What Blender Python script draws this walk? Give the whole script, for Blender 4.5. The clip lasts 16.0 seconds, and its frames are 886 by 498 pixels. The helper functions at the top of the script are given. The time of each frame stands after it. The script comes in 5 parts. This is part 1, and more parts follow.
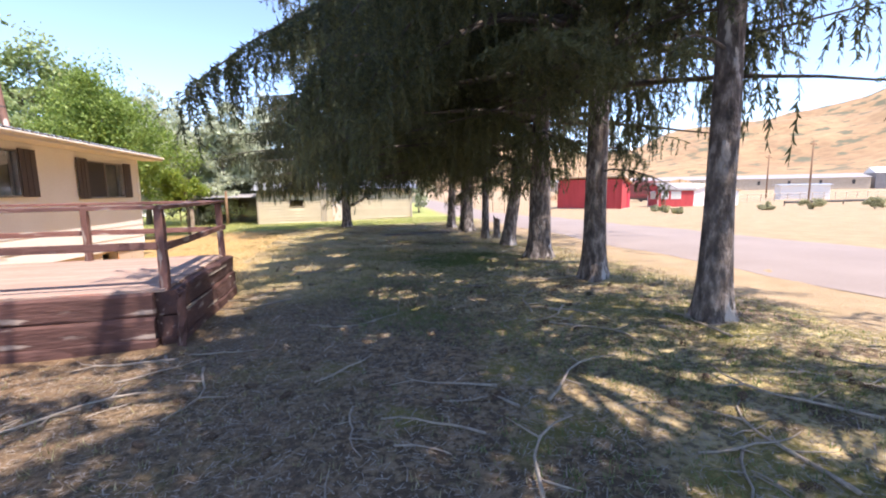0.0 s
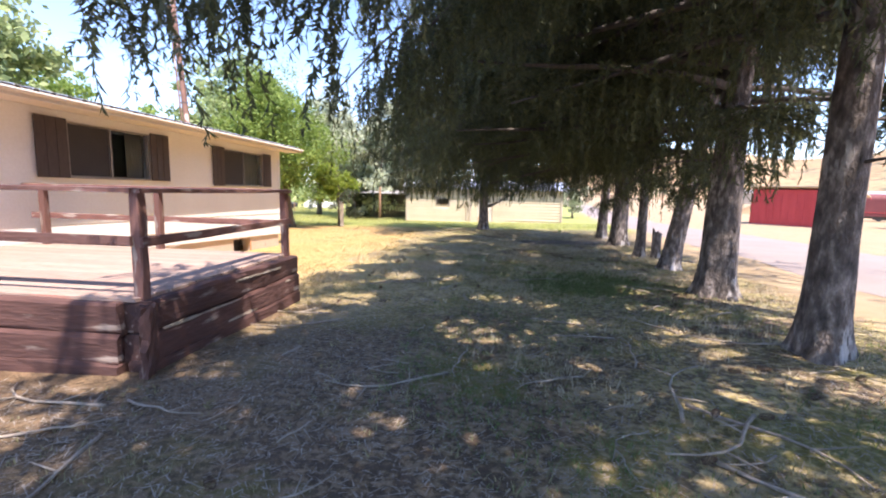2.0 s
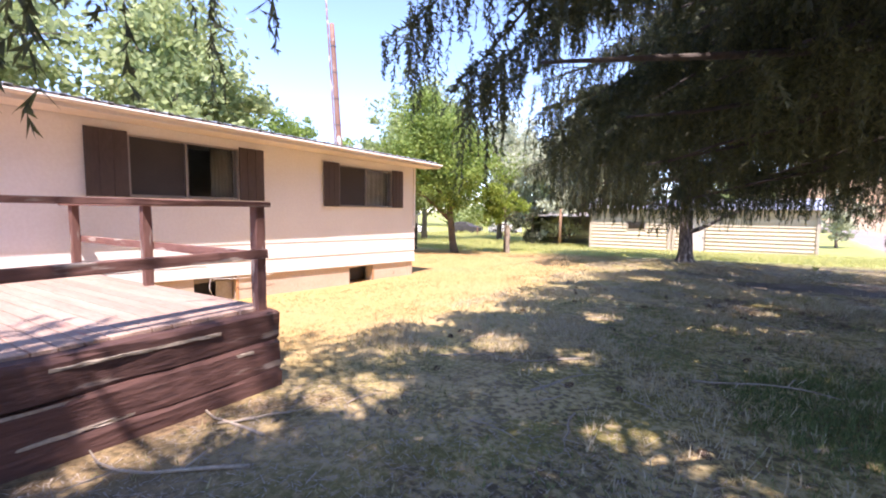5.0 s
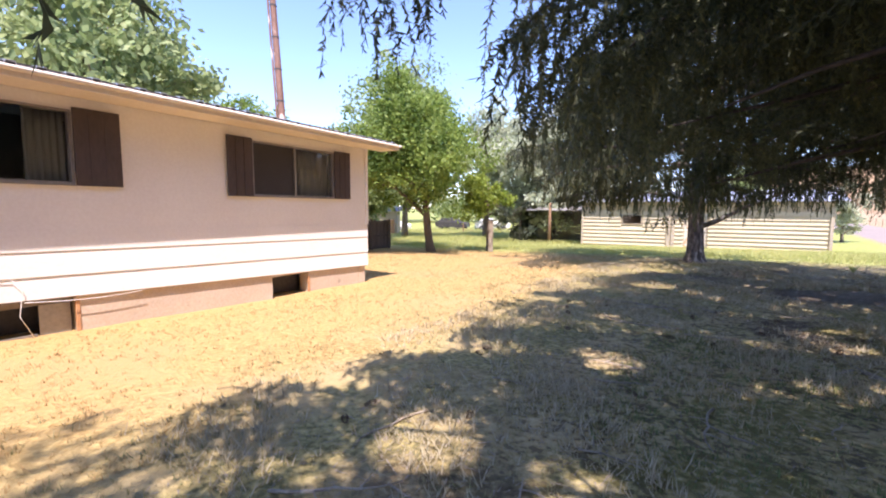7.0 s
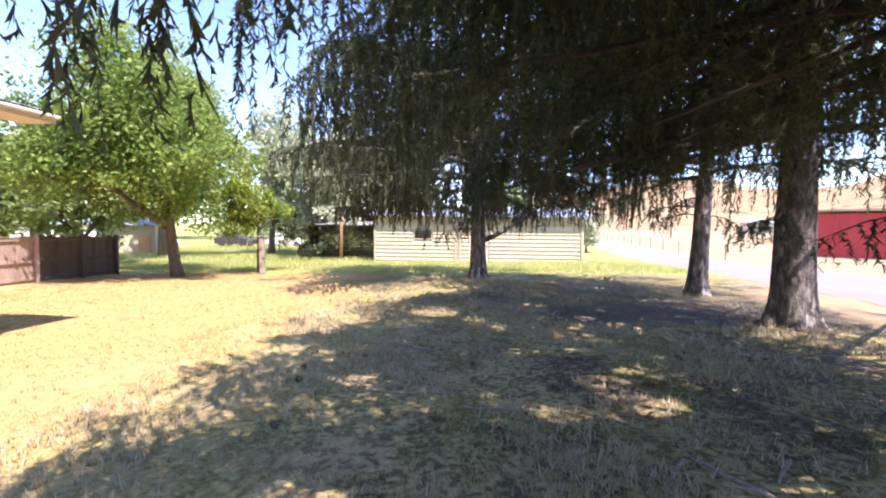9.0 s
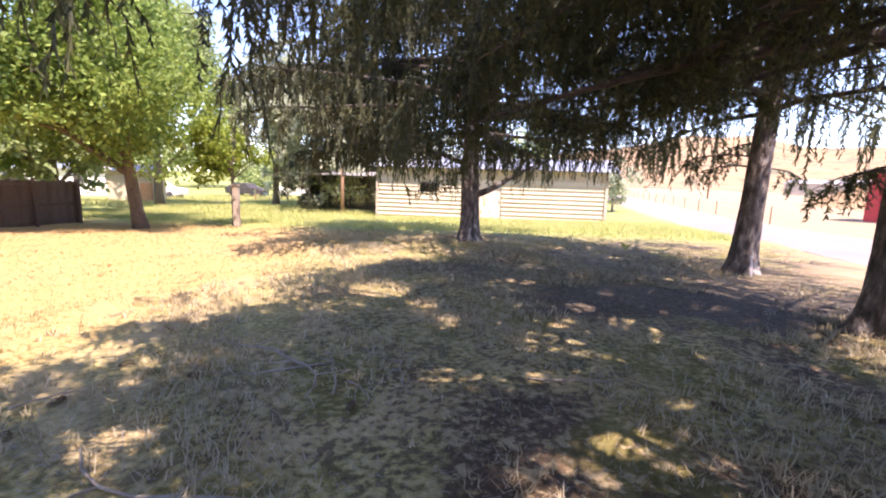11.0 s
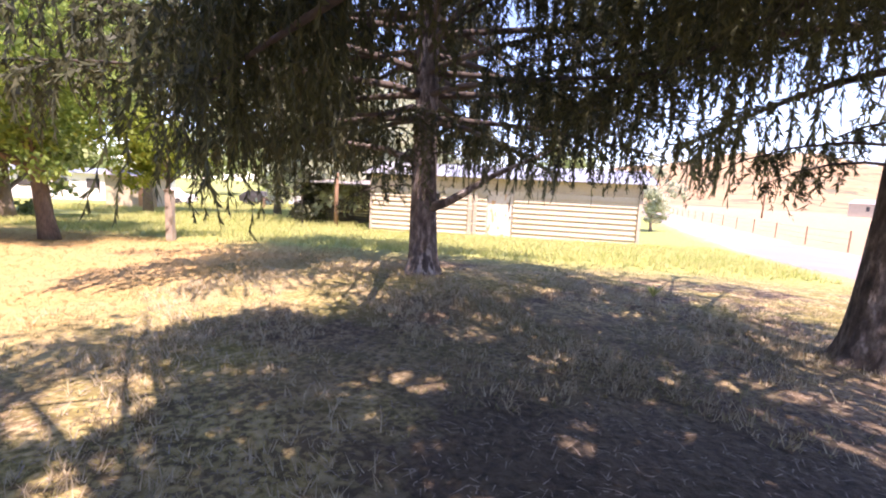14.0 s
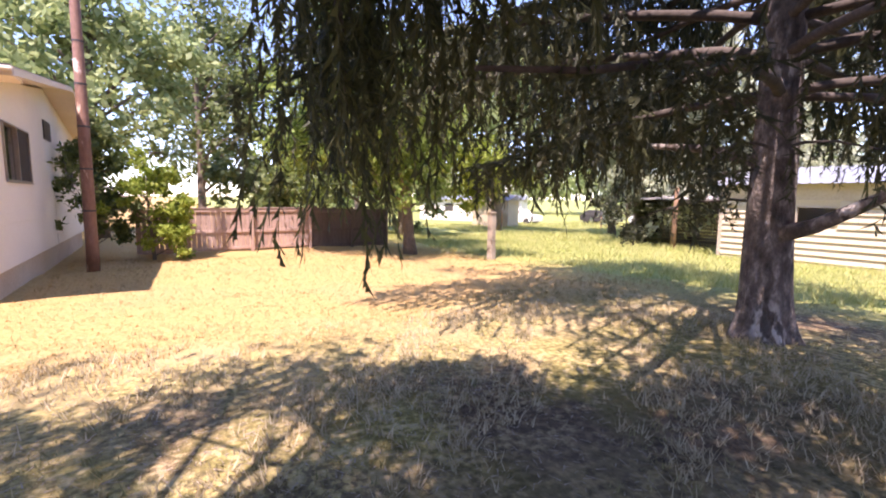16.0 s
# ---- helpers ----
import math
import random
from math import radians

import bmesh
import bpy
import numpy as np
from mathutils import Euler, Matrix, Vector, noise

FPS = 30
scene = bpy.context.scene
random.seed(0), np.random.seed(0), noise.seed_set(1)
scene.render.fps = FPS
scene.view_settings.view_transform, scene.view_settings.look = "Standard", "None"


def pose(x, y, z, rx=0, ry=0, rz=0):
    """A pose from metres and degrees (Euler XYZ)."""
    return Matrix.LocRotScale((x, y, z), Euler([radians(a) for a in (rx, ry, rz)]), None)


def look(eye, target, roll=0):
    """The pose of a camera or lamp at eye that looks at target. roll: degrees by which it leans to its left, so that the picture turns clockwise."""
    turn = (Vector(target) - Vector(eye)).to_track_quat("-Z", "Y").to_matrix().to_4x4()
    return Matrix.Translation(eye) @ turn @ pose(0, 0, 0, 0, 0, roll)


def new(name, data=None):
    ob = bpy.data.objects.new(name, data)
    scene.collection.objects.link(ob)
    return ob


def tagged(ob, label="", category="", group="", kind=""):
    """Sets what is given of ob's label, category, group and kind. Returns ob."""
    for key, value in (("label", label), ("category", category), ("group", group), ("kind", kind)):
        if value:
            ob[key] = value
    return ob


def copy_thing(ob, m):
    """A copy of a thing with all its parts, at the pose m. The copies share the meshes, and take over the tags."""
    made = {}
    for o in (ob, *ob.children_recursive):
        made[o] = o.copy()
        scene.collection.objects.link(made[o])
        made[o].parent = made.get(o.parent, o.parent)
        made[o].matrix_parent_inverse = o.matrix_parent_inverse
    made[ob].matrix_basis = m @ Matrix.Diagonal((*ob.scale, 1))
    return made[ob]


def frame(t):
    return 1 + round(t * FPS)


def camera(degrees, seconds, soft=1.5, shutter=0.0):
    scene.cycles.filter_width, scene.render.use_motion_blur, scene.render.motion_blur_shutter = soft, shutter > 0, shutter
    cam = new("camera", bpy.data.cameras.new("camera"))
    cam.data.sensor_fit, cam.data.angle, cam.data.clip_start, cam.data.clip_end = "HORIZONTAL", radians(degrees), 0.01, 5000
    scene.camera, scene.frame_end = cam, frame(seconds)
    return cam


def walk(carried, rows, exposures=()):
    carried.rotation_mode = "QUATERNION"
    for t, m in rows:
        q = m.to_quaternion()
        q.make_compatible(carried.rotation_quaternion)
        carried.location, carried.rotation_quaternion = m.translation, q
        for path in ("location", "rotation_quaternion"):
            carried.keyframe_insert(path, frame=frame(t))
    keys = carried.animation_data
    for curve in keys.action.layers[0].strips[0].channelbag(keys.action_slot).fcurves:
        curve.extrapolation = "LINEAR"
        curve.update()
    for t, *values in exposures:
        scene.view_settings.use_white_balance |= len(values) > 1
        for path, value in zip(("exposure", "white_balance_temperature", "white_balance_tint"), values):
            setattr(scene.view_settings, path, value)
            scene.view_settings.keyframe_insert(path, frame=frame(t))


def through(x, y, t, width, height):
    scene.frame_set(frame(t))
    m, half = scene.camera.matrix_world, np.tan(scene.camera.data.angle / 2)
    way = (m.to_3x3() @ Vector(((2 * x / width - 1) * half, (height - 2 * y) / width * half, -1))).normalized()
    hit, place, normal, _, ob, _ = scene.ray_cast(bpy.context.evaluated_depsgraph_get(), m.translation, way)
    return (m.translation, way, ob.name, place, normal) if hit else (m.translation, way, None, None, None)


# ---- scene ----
cam = camera(90.1, 16.0, 2.0)
METRES, EYE, TILT, LEAN, TURN = 20.3, 1.5, 0.0, 0.0, -13.7
ROWS = [
    (0.0, 0.0, 0.0, 0.0, -0.13, -7.73, 0.93),
    (0.5, 0.0103, 0.0284, -0.0009, 8.42, -7.37, 0.28),
    (1.0, 0.0145, 0.0588, -0.0029, 13.87, -7.43, -0.52),
    (1.5, 0.0212, 0.0894, -0.0038, 17.27, -7.47, -1.17),
    (2.0, 0.0278, 0.1188, -0.0046, 20.16, -7.5, -1.4),
    (2.5, 0.031, 0.1509, -0.0049, 22.89, -7.03, -1.56),
    (3.0, 0.0368, 0.1815, -0.0069, 26.55, -6.45, -1.53),
    (3.5, 0.0341, 0.2127, -0.0075, 31.56, -5.54, -1.59),
    (4.0, 0.0295, 0.2443, -0.0084, 37.9, -4.94, -1.55),
    (6.5, -0.0459, 0.394, -0.0136, 47.7, -5.22, 0.0),
    (7.0, -0.0611, 0.4251, -0.0154, 44.13, -5.27, -0.21),
    (7.5, -0.0721, 0.458, -0.0167, 39.79, -4.8, -0.67),
    (8.0, -0.0846, 0.4896, -0.0192, 34.14, -4.0, -0.95),
    (8.5, -0.0887, 0.526, -0.0188, 27.0, -3.22, -0.95),
    (9.0, -0.0904, 0.5587, -0.0199, 19.32, -3.07, -0.56),
    (11.5, -0.0763, 0.7111, -0.0244, 24.95, -9.81, -2.13),
    (12.0, -0.0769, 0.7415, -0.0252, 27.27, -9.75, -2.12),
    (12.5, -0.0745, 0.7744, -0.0262, 27.51, -9.63, -2.3),
    (13.0, -0.0723, 0.8089, -0.0259, 26.95, -8.96, -2.68),
    (13.5, -0.068, 0.8413, -0.026, 27.02, -8.43, -2.79),
    (14.0, -0.0684, 0.8737, -0.0266, 27.64, -7.56, -2.84),
    (14.5, -0.0696, 0.9025, -0.0262, 32.23, -7.01, -1.36),
    (15.0, -0.0805, 0.9219, -0.0275, 45.71, -6.39, 0.07),
    (15.5, -0.0921, 0.9398, -0.0256, 60.35, -5.95, -0.2),
    (16.0, -0.0936, 0.96, -0.0248, 70.59, -6.53, -0.58),
]
walk(cam, [(t, pose(0, 0, EYE, TILT, LEAN, TURN) @ pose(METRES * x, METRES * y, METRES * z, 90 + pitch, roll, yaw)) for t, x, y, z, yaw, pitch, roll in ROWS],
     exposures=[(0.0, 1.48, 6650, 20), (1.5, 1.62, 6550, 20), (3.0, 1.88, 6550, 25), (4.0, 1.90, 6500, 29), (7.0, 1.53, 6350, 26), (9.0, 1.83, 6400, 24), (11.5, 1.91, 6900, 35), (14.5, 1.93, 6950, 38), (16.0, 1.80, 6750, 36)])

# exposures are in stops

# ---------------------------------------------------------------- world and sun
SUN_WAY = Vector((0.33, -0.40, 1.0)).normalized()
world = bpy.data.worlds.new("sky")
scene.world = world
world.use_nodes = True
wn = world.node_tree.nodes
sky = wn.new("ShaderNodeTexSky")
sky.sky_type = "NISHITA"
sky.sun_disc = False
sky.sun_elevation = math.asin(SUN_WAY.z)
sky.sun_rotation = math.atan2(SUN_WAY.x, SUN_WAY.y)
sky.air_density, sky.dust_density, sky.ozone_density = 1.0, 0.0, 3.0
sky.altitude = 1500
wn["Background"].inputs["Strength"].default_value = 0.15
world.node_tree.links.new(sky.outputs[0], wn["Background"].inputs["Color"])
sun = new("sun", bpy.data.lights.new("sun", "SUN"))
sun.data.energy, sun.data.angle, sun.data.color = 3.6, radians(0.53), (1.0, 0.94, 0.84)
sun.matrix_world = look(SUN_WAY * 60, (0, 0, 0))


# ---------------------------------------------------------------- materials
def nodes_of(name, rough=0.9, metal=0.0):
    m = bpy.data.materials.new(name)
    m.use_nodes = True
    nt = m.node_tree
    b = nt.nodes["Principled BSDF"]
    b.inputs["Roughness"].default_value = rough
    b.inputs["Metallic"].default_value = metal
    return m, nt, b


def noise_node(nt, scale, detail=4.0, stretch=(1, 1, 1), coord="Object"):
    tc = nt.nodes.new("ShaderNodeTexCoord")
    mp = nt.nodes.new("ShaderNodeMapping")
    mp.inputs["Scale"].default_value = stretch
    nz = nt.nodes.new("ShaderNodeTexNoise")
    nz.inputs["Scale"].default_value = scale
    nz.inputs["Detail"].default_value = detail
    nt.links.new(tc.outputs[coord], mp.inputs[0])
    nt.links.new(mp.outputs[0], nz.inputs["Vector"])
    return nz.outputs["Fac"]


def ramp_node(nt, fac, stops):
    r = nt.nodes.new("ShaderNodeValToRGB")
    while len(r.color_ramp.elements) < len(stops):
        r.color_ramp.elements.new(0.5)
    for e, (p, c) in zip(r.color_ramp.elements, stops):
        e.position = p
        e.color = (*c, 1) if len(c) == 3 else c
    nt.links.new(fac, r.inputs[0])
    return r.outputs[0]


def mix_node(nt, fac, a, b, how="MIX"):
    m = nt.nodes.new("ShaderNodeMix")
    m.data_type, m.blend_type = "RGBA", how
    for sock, v in ((m.inputs[0], fac), (m.inputs[6], a), (m.inputs[7], b)):
        if isinstance(v, bpy.types.NodeSocket):
            nt.links.new(v, sock)
        elif isinstance(v, (int, float)):
            sock.default_value = v
        else:
            sock.default_value = (*v, 1)
    return m.outputs[2]


def math_node(nt, op, a, b=0.0, clamp=False):
    m = nt.nodes.new("ShaderNodeMath")
    m.operation, m.use_clamp = op, clamp
    for sock, v in ((m.inputs[0], a), (m.inputs[1], b)):
        if isinstance(v, bpy.types.NodeSocket):
            nt.links.new(v, sock)
        else:
            sock.default_value = v
    return m.outputs[0]


def bump_node(nt, b, height, strength=0.4, dist=0.02):
    bp = nt.nodes.new("ShaderNodeBump")
    bp.inputs["Strength"].default_value = strength
    bp.inputs["Distance"].default_value = dist
    nt.links.new(height, bp.inputs["Height"])
    nt.links.new(bp.outputs[0], b.inputs["Normal"])


def surface(name, dark, light, rough=0.85, metal=0.0, coarse=1.5, fine=18.0, stretch=(1, 1, 1), bump=0.3, dist=0.01, wear=None, wear_at=0.62, each=0.0):
    """Two-scale noise paint: blotches, grain and optional wear patches; each varies it object by object."""
    m, nt, b = nodes_of(name, rough, metal)
    f = noise_node(nt, fine, 5, stretch)
    c = noise_node(nt, coarse, 4, stretch)
    col = mix_node(nt, ramp_node(nt, c, [(0.3, (0, 0, 0)), (0.7, (1, 1, 1))]), dark, light)
    col = mix_node(nt, 0.45, col, mix_node(nt, ramp_node(nt, f, [(0.35, (0, 0, 0)), (0.65, (1, 1, 1))]), dark, light))
    if wear is not None:
        w = noise_node(nt, coarse * 3.1, 6, stretch)
        col = mix_node(nt, ramp_node(nt, w, [(wear_at, (0, 0, 0)), (wear_at + 0.06, (1, 1, 1))]), col, wear)
    if each:
        info = nt.nodes.new("ShaderNodeObjectInfo")
        h = nt.nodes.new("ShaderNodeHueSaturation")
        mr = nt.nodes.new("ShaderNodeMapRange")
        nt.links.new(info.outputs["Random"], mr.inputs[0])
        mr.inputs[3].default_value, mr.inputs[4].default_value = 1 - each, 1 + each
        nt.links.new(mr.outputs[0], h.inputs["Value"])
        nt.links.new(col, h.inputs["Color"])
        col = h.outputs[0]
    nt.links.new(col, b.inputs["Base Color"])
    bump_node(nt, b, f, bump, dist)
    return m


def foliage(name, dark, mid, light, through=0.3, rough=0.6):
    """Leaves: colour by island, with some light passing through the blade."""
    m, nt, b = nodes_of(name, rough)
    g = nt.nodes.new("ShaderNodeNewGeometry")
    col = ramp_node(nt, g.outputs["Random Per Island"], [(0.0, dark), (0.55, mid), (1.0, light)])
    c = noise_node(nt, 0.6, 3)
    col = mix_node(nt, ramp_node(nt, c, [(0.35, (0, 0, 0)), (0.65, (0.5, 0.5, 0.5))]), col, light)
    nt.links.new(col, b.inputs["Base Color"])
    tr = nt.nodes.new("ShaderNodeBsdfTranslucent")
    nt.links.new(col, tr.inputs["Color"])
    mx = nt.nodes.new("ShaderNodeMixShader")
    mx.inputs[0].default_value = through
    nt.links.new(b.outputs[0], mx.inputs[1])
    nt.links.new(tr.outputs[0], mx.inputs[2])
    nt.links.new(mx.outputs[0], nt.nodes["Material Output"].inputs[0])
    return m


def ground_paint():
    """Dry lawn, greener lawn and bare dirt with needle litter, out of noise and the plan."""
    m, nt, b = nodes_of("lawn_and_dirt", 0.95)
    tc = nt.nodes.new("ShaderNodeTexCoord")
    sep = nt.nodes.new("ShaderNodeSeparateXYZ")
    nt.links.new(tc.outputs["Object"], sep.inputs[0])
    X, Y = sep.outputs["X"], sep.outputs["Y"]
    big, med, fine, tiny = (noise_node(nt, s, 5) for s in (0.35, 1.6, 19.0, 70.0))
    step = lambda v, a, c: ramp_node(nt, v, [(a, (0, 0, 0)), (c, (1, 1, 1))])

    def zone(v, a, c, wob):
        r = nt.nodes.new("ShaderNodeMapRange")
        nt.links.new(math_node(nt, "ADD", v, math_node(nt, "MULTIPLY", math_node(nt, "SUBTRACT", med, 0.5), wob)), r.inputs[0])
        r.inputs[1].default_value, r.inputs[2].default_value = a, c
        return r.outputs[0]
    grain = step(fine, 0.35, 0.65)
    dry = mix_node(nt, grain, (0.40, 0.25, 0.088), (0.53, 0.355, 0.14))
    dry = mix_node(nt, step(big, 0.5, 0.62), dry, (0.46, 0.30, 0.125))
    green = mix_node(nt, grain, (0.16, 0.135, 0.045), (0.50, 0.405, 0.165))
    green = mix_node(nt, step(med, 0.45, 0.62), green, (0.43, 0.325, 0.155))
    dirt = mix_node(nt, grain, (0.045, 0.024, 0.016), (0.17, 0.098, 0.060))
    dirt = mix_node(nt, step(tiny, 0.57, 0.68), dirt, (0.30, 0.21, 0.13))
    meadow = mix_node(nt, grain, (0.22, 0.265, 0.065), (0.36, 0.36, 0.105))
    sand = mix_node(nt, step(med, 0.35, 0.7), (0.33, 0.235, 0.13), (0.42, 0.305, 0.175))
    sand = mix_node(nt, step(tiny, 0.5, 0.7), sand, (0.30, 0.22, 0.15))
    col = mix_node(nt, zone(X, -3.4, -1.6, 2.0), dry, green)
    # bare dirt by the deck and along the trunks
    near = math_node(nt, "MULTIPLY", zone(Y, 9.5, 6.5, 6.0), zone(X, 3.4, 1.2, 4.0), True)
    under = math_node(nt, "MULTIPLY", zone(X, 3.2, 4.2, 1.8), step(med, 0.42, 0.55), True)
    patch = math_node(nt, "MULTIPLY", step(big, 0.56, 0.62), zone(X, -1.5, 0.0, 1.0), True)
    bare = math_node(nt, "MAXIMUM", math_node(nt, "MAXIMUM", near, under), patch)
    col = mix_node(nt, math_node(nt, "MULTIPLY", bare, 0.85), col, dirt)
    # dark soil between the tufts, tinted for their small shadows too; pale dry thatch beside it
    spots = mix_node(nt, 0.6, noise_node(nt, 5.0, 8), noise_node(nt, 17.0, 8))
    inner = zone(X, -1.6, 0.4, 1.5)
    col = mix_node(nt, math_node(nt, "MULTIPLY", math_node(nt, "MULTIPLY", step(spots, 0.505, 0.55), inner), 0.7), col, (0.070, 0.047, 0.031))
    col = mix_node(nt, math_node(nt, "MULTIPLY", math_node(nt, "MULTIPLY", math_node(nt, "SUBTRACT", 1.0, step(spots, 0.42, 0.47)), inner), 0.6), col, mix_node(nt, near, (0.56, 0.45, 0.25), (0.32, 0.225, 0.14)))
    moss = math_node(nt, "MULTIPLY", step(noise_node(nt, 0.9, 4), 0.52, 0.60), math_node(nt, "MULTIPLY", inner, step(spots, 0.40, 0.50)))
    col = mix_node(nt, math_node(nt, "MULTIPLY", moss, 0.6), col, (0.20, 0.18, 0.035))
    # bare dark soil, its colour deepened with the shade of the spruces
    shaded_soil = math_node(nt, "MULTIPLY", zone(X, 1.6, 2.4, 1.6), math_node(nt, "MULTIPLY", zone(Y, 18.5, 19.1, 1.4), zone(Y, 21.3, 20.5, 1.4)), True)
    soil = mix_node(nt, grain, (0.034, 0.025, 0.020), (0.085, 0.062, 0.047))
    col = mix_node(nt, math_node(nt, "MULTIPLY", shaded_soil, 0.9), col, soil)
    # shade before the lone conifer, painted into the lawn as a darker brown
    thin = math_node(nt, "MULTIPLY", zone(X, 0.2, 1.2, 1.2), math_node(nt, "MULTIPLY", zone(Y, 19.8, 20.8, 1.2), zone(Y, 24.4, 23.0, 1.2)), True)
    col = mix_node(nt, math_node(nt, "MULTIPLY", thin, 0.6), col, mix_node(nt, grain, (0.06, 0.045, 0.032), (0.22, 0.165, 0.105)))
    col = mix_node(nt, zone(Y, 27.0, 29.5, 3.0), col, meadow)
    # gravel shoulder and the dry flats across the road: the edge follows the road
    edge = math_node(nt, "SUBTRACT", X, math_node(nt, "MULTIPLY", Y, 0.105))
    edge = math_node(nt, "SUBTRACT", edge, math_node(nt, "MULTIPLY", zone(Y, 23.0, 27.0, 1.0), 1.3))
    col = mix_node(nt, zone(edge, 4.6, 5.6, 1.2), col, sand)
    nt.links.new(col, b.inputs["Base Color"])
    bump_node(nt, b, mix_node(nt, 0.4, fine, mix_node(nt, 0.5, tiny, spots)), 0.9, 0.07)
    return m


def bark_paint():
    """Flaking spruce bark: dark furrows, grey scales and pale resin patches."""
    m, nt, b = nodes_of("spruce_bark", 0.95)
    scales = noise_node(nt, 13.0, 9, (1, 1, 0.42))
    fine = noise_node(nt, 45.0, 6, (1, 1, 0.5))
    big = noise_node(nt, 2.4, 4, (1, 1, 0.5))
    col = ramp_node(nt, scales, [(0.32, (0.045, 0.036, 0.032)), (0.5, (0.16, 0.13, 0.115)), (0.66, (0.34, 0.29, 0.26))])
    col = mix_node(nt, ramp_node(nt, fine, [(0.4, (0, 0, 0)), (0.62, (0.55, 0.55, 0.55))]), col, (0.09, 0.075, 0.066))
    pale = math_node(nt, "MULTIPLY", ramp_node(nt, big, [(0.54, (0, 0, 0)), (0.62, (1, 1, 1))]), ramp_node(nt, scales, [(0.48, (0, 0, 0)), (0.54, (1, 1, 1))]))
    col = mix_node(nt, math_node(nt, "MULTIPLY", pale, 0.8), col, (0.52, 0.47, 0.43))
    nt.links.new(col, b.inputs["Base Color"])
    bump_node(nt, b, mix_node(nt, 0.3, scales, fine), 1.0, 0.10)
    return m


def glass_paint(name, tint=(0.9, 0.95, 0.95)):
    m, nt, b = nodes_of(name, 0.03)
    b.inputs["Base Color"].default_value = (*tint, 1)
    b.inputs["Transmission Weight"].default_value = 1.0
    b.inputs["IOR"].default_value = 1.45
    return m


M_GROUND = ground_paint()
M_ROAD = surface("worn_asphalt", (0.23, 0.182, 0.160), (0.31, 0.252, 0.222), 0.9, coarse=0.5, fine=40, bump=0.3)
M_HILL = surface("dry_hillside", (0.23, 0.14, 0.072), (0.41, 0.27, 0.14), 0.95, coarse=0.016, fine=0.11, bump=0.0, wear=(0.13, 0.12, 0.07), wear_at=0.56)
M_BARK = bark_paint()
M_LIMB = surface("dark_limb_bark", (0.045, 0.036, 0.032), (0.12, 0.098, 0.085), 0.95, coarse=3, fine=20, bump=0.6)
M_TWIG = surface("dead_twig", (0.20, 0.16, 0.125), (0.44, 0.37, 0.29), 0.9, coarse=4, fine=30)
M_NEEDLE = foliage("spruce_needles", (0.036, 0.047, 0.031), (0.068, 0.086, 0.045), (0.15, 0.16, 0.06), 0.42)
M_CEDAR = foliage("dark_conifer_needles", (0.028, 0.037, 0.026), (0.052, 0.065, 0.037), (0.11, 0.115, 0.048), 0.36)
M_LEAF = foliage("green_leaves", (0.085, 0.15, 0.03), (0.17, 0.27, 0.05), (0.34, 0.43, 0.10), 0.45)
M_LIME = foliage("yellow_green_leaves", (0.13, 0.20, 0.02), (0.24, 0.33, 0.04), (0.38, 0.44, 0.08), 0.45)
M_SILVER = foliage("silver_grey_leaves", (0.28, 0.32, 0.20), (0.46, 0.50, 0.33), (0.64, 0.66, 0.50), 0.45)
M_DARKLEAF = foliage("deep_green_leaves", (0.07, 0.105, 0.035), (0.12, 0.165, 0.05), (0.21, 0.25, 0.085), 0.4)
# green leaves of the far trees, lightened to carry the haze
M_HAZYLEAF = foliage("haze_pale_leaves", (0.15, 0.21, 0.075), (0.27, 0.35, 0.13), (0.44, 0.50, 0.23), 0.45)
M_SAGE = foliage("sage_leaves", (0.26, 0.27, 0.14), (0.38, 0.38, 0.21), (0.50, 0.47, 0.28), 0.4)
M_TRUNK = surface("grey_brown_bark", (0.10, 0.075, 0.055), (0.24, 0.19, 0.15), 0.95, coarse=3, fine=22, stretch=(1, 1, 0.3), bump=0.9, dist=0.03)
M_DRYGRASS = foliage("dry_grass_blades", (0.23, 0.145, 0.055), (0.38, 0.25, 0.10), (0.52, 0.37, 0.18), 0.3, 0.8)
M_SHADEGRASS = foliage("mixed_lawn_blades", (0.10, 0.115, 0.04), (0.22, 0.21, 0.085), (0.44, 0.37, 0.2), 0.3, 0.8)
M_STRAW = foliage("pale_straw_blades", (0.24, 0.19, 0.11), (0.42, 0.35, 0.22), (0.60, 0.52, 0.36), 0.3, 0.8)
M_LUSH = foliage("lush_shade_grass", (0.065, 0.10, 0.03), (0.125, 0.175, 0.055), (0.24, 0.28, 0.10), 0.35, 0.8)
M_TALLGRASS = foliage("green_meadow_blades", (0.29, 0.34, 0.09), (0.43, 0.46, 0.15), (0.58, 0.54, 0.25), 0.45, 0.8)
M_SIDING = surface("white_siding", (0.75, 0.70, 0.65), (0.84, 0.80, 0.755), 0.6, coarse=0.8, fine=25, bump=0.1, dist=0.004)
M_FASCIA = surface("cream_fascia", (0.66, 0.57, 0.48), (0.78, 0.70, 0.61), 0.5, coarse=1.2, fine=20, bump=0.1)
M_FOUND = surface("tan_foundation", (0.48, 0.37, 0.28), (0.63, 0.51, 0.40), 0.95, coarse=1.1, fine=30, bump=0.5, wear=(0.38, 0.30, 0.24), wear_at=0.66)
M_SHUTTER = surface("dark_brown_shutter", (0.050, 0.034, 0.030), (0.085, 0.060, 0.052), 0.6, coarse=2, fine=30, stretch=(1, 1, 0.3), bump=0.3)
M_FRAME = surface("aluminium_frame", (0.26, 0.235, 0.22), (0.38, 0.35, 0.33), 0.45, 0.6, bump=0.05)
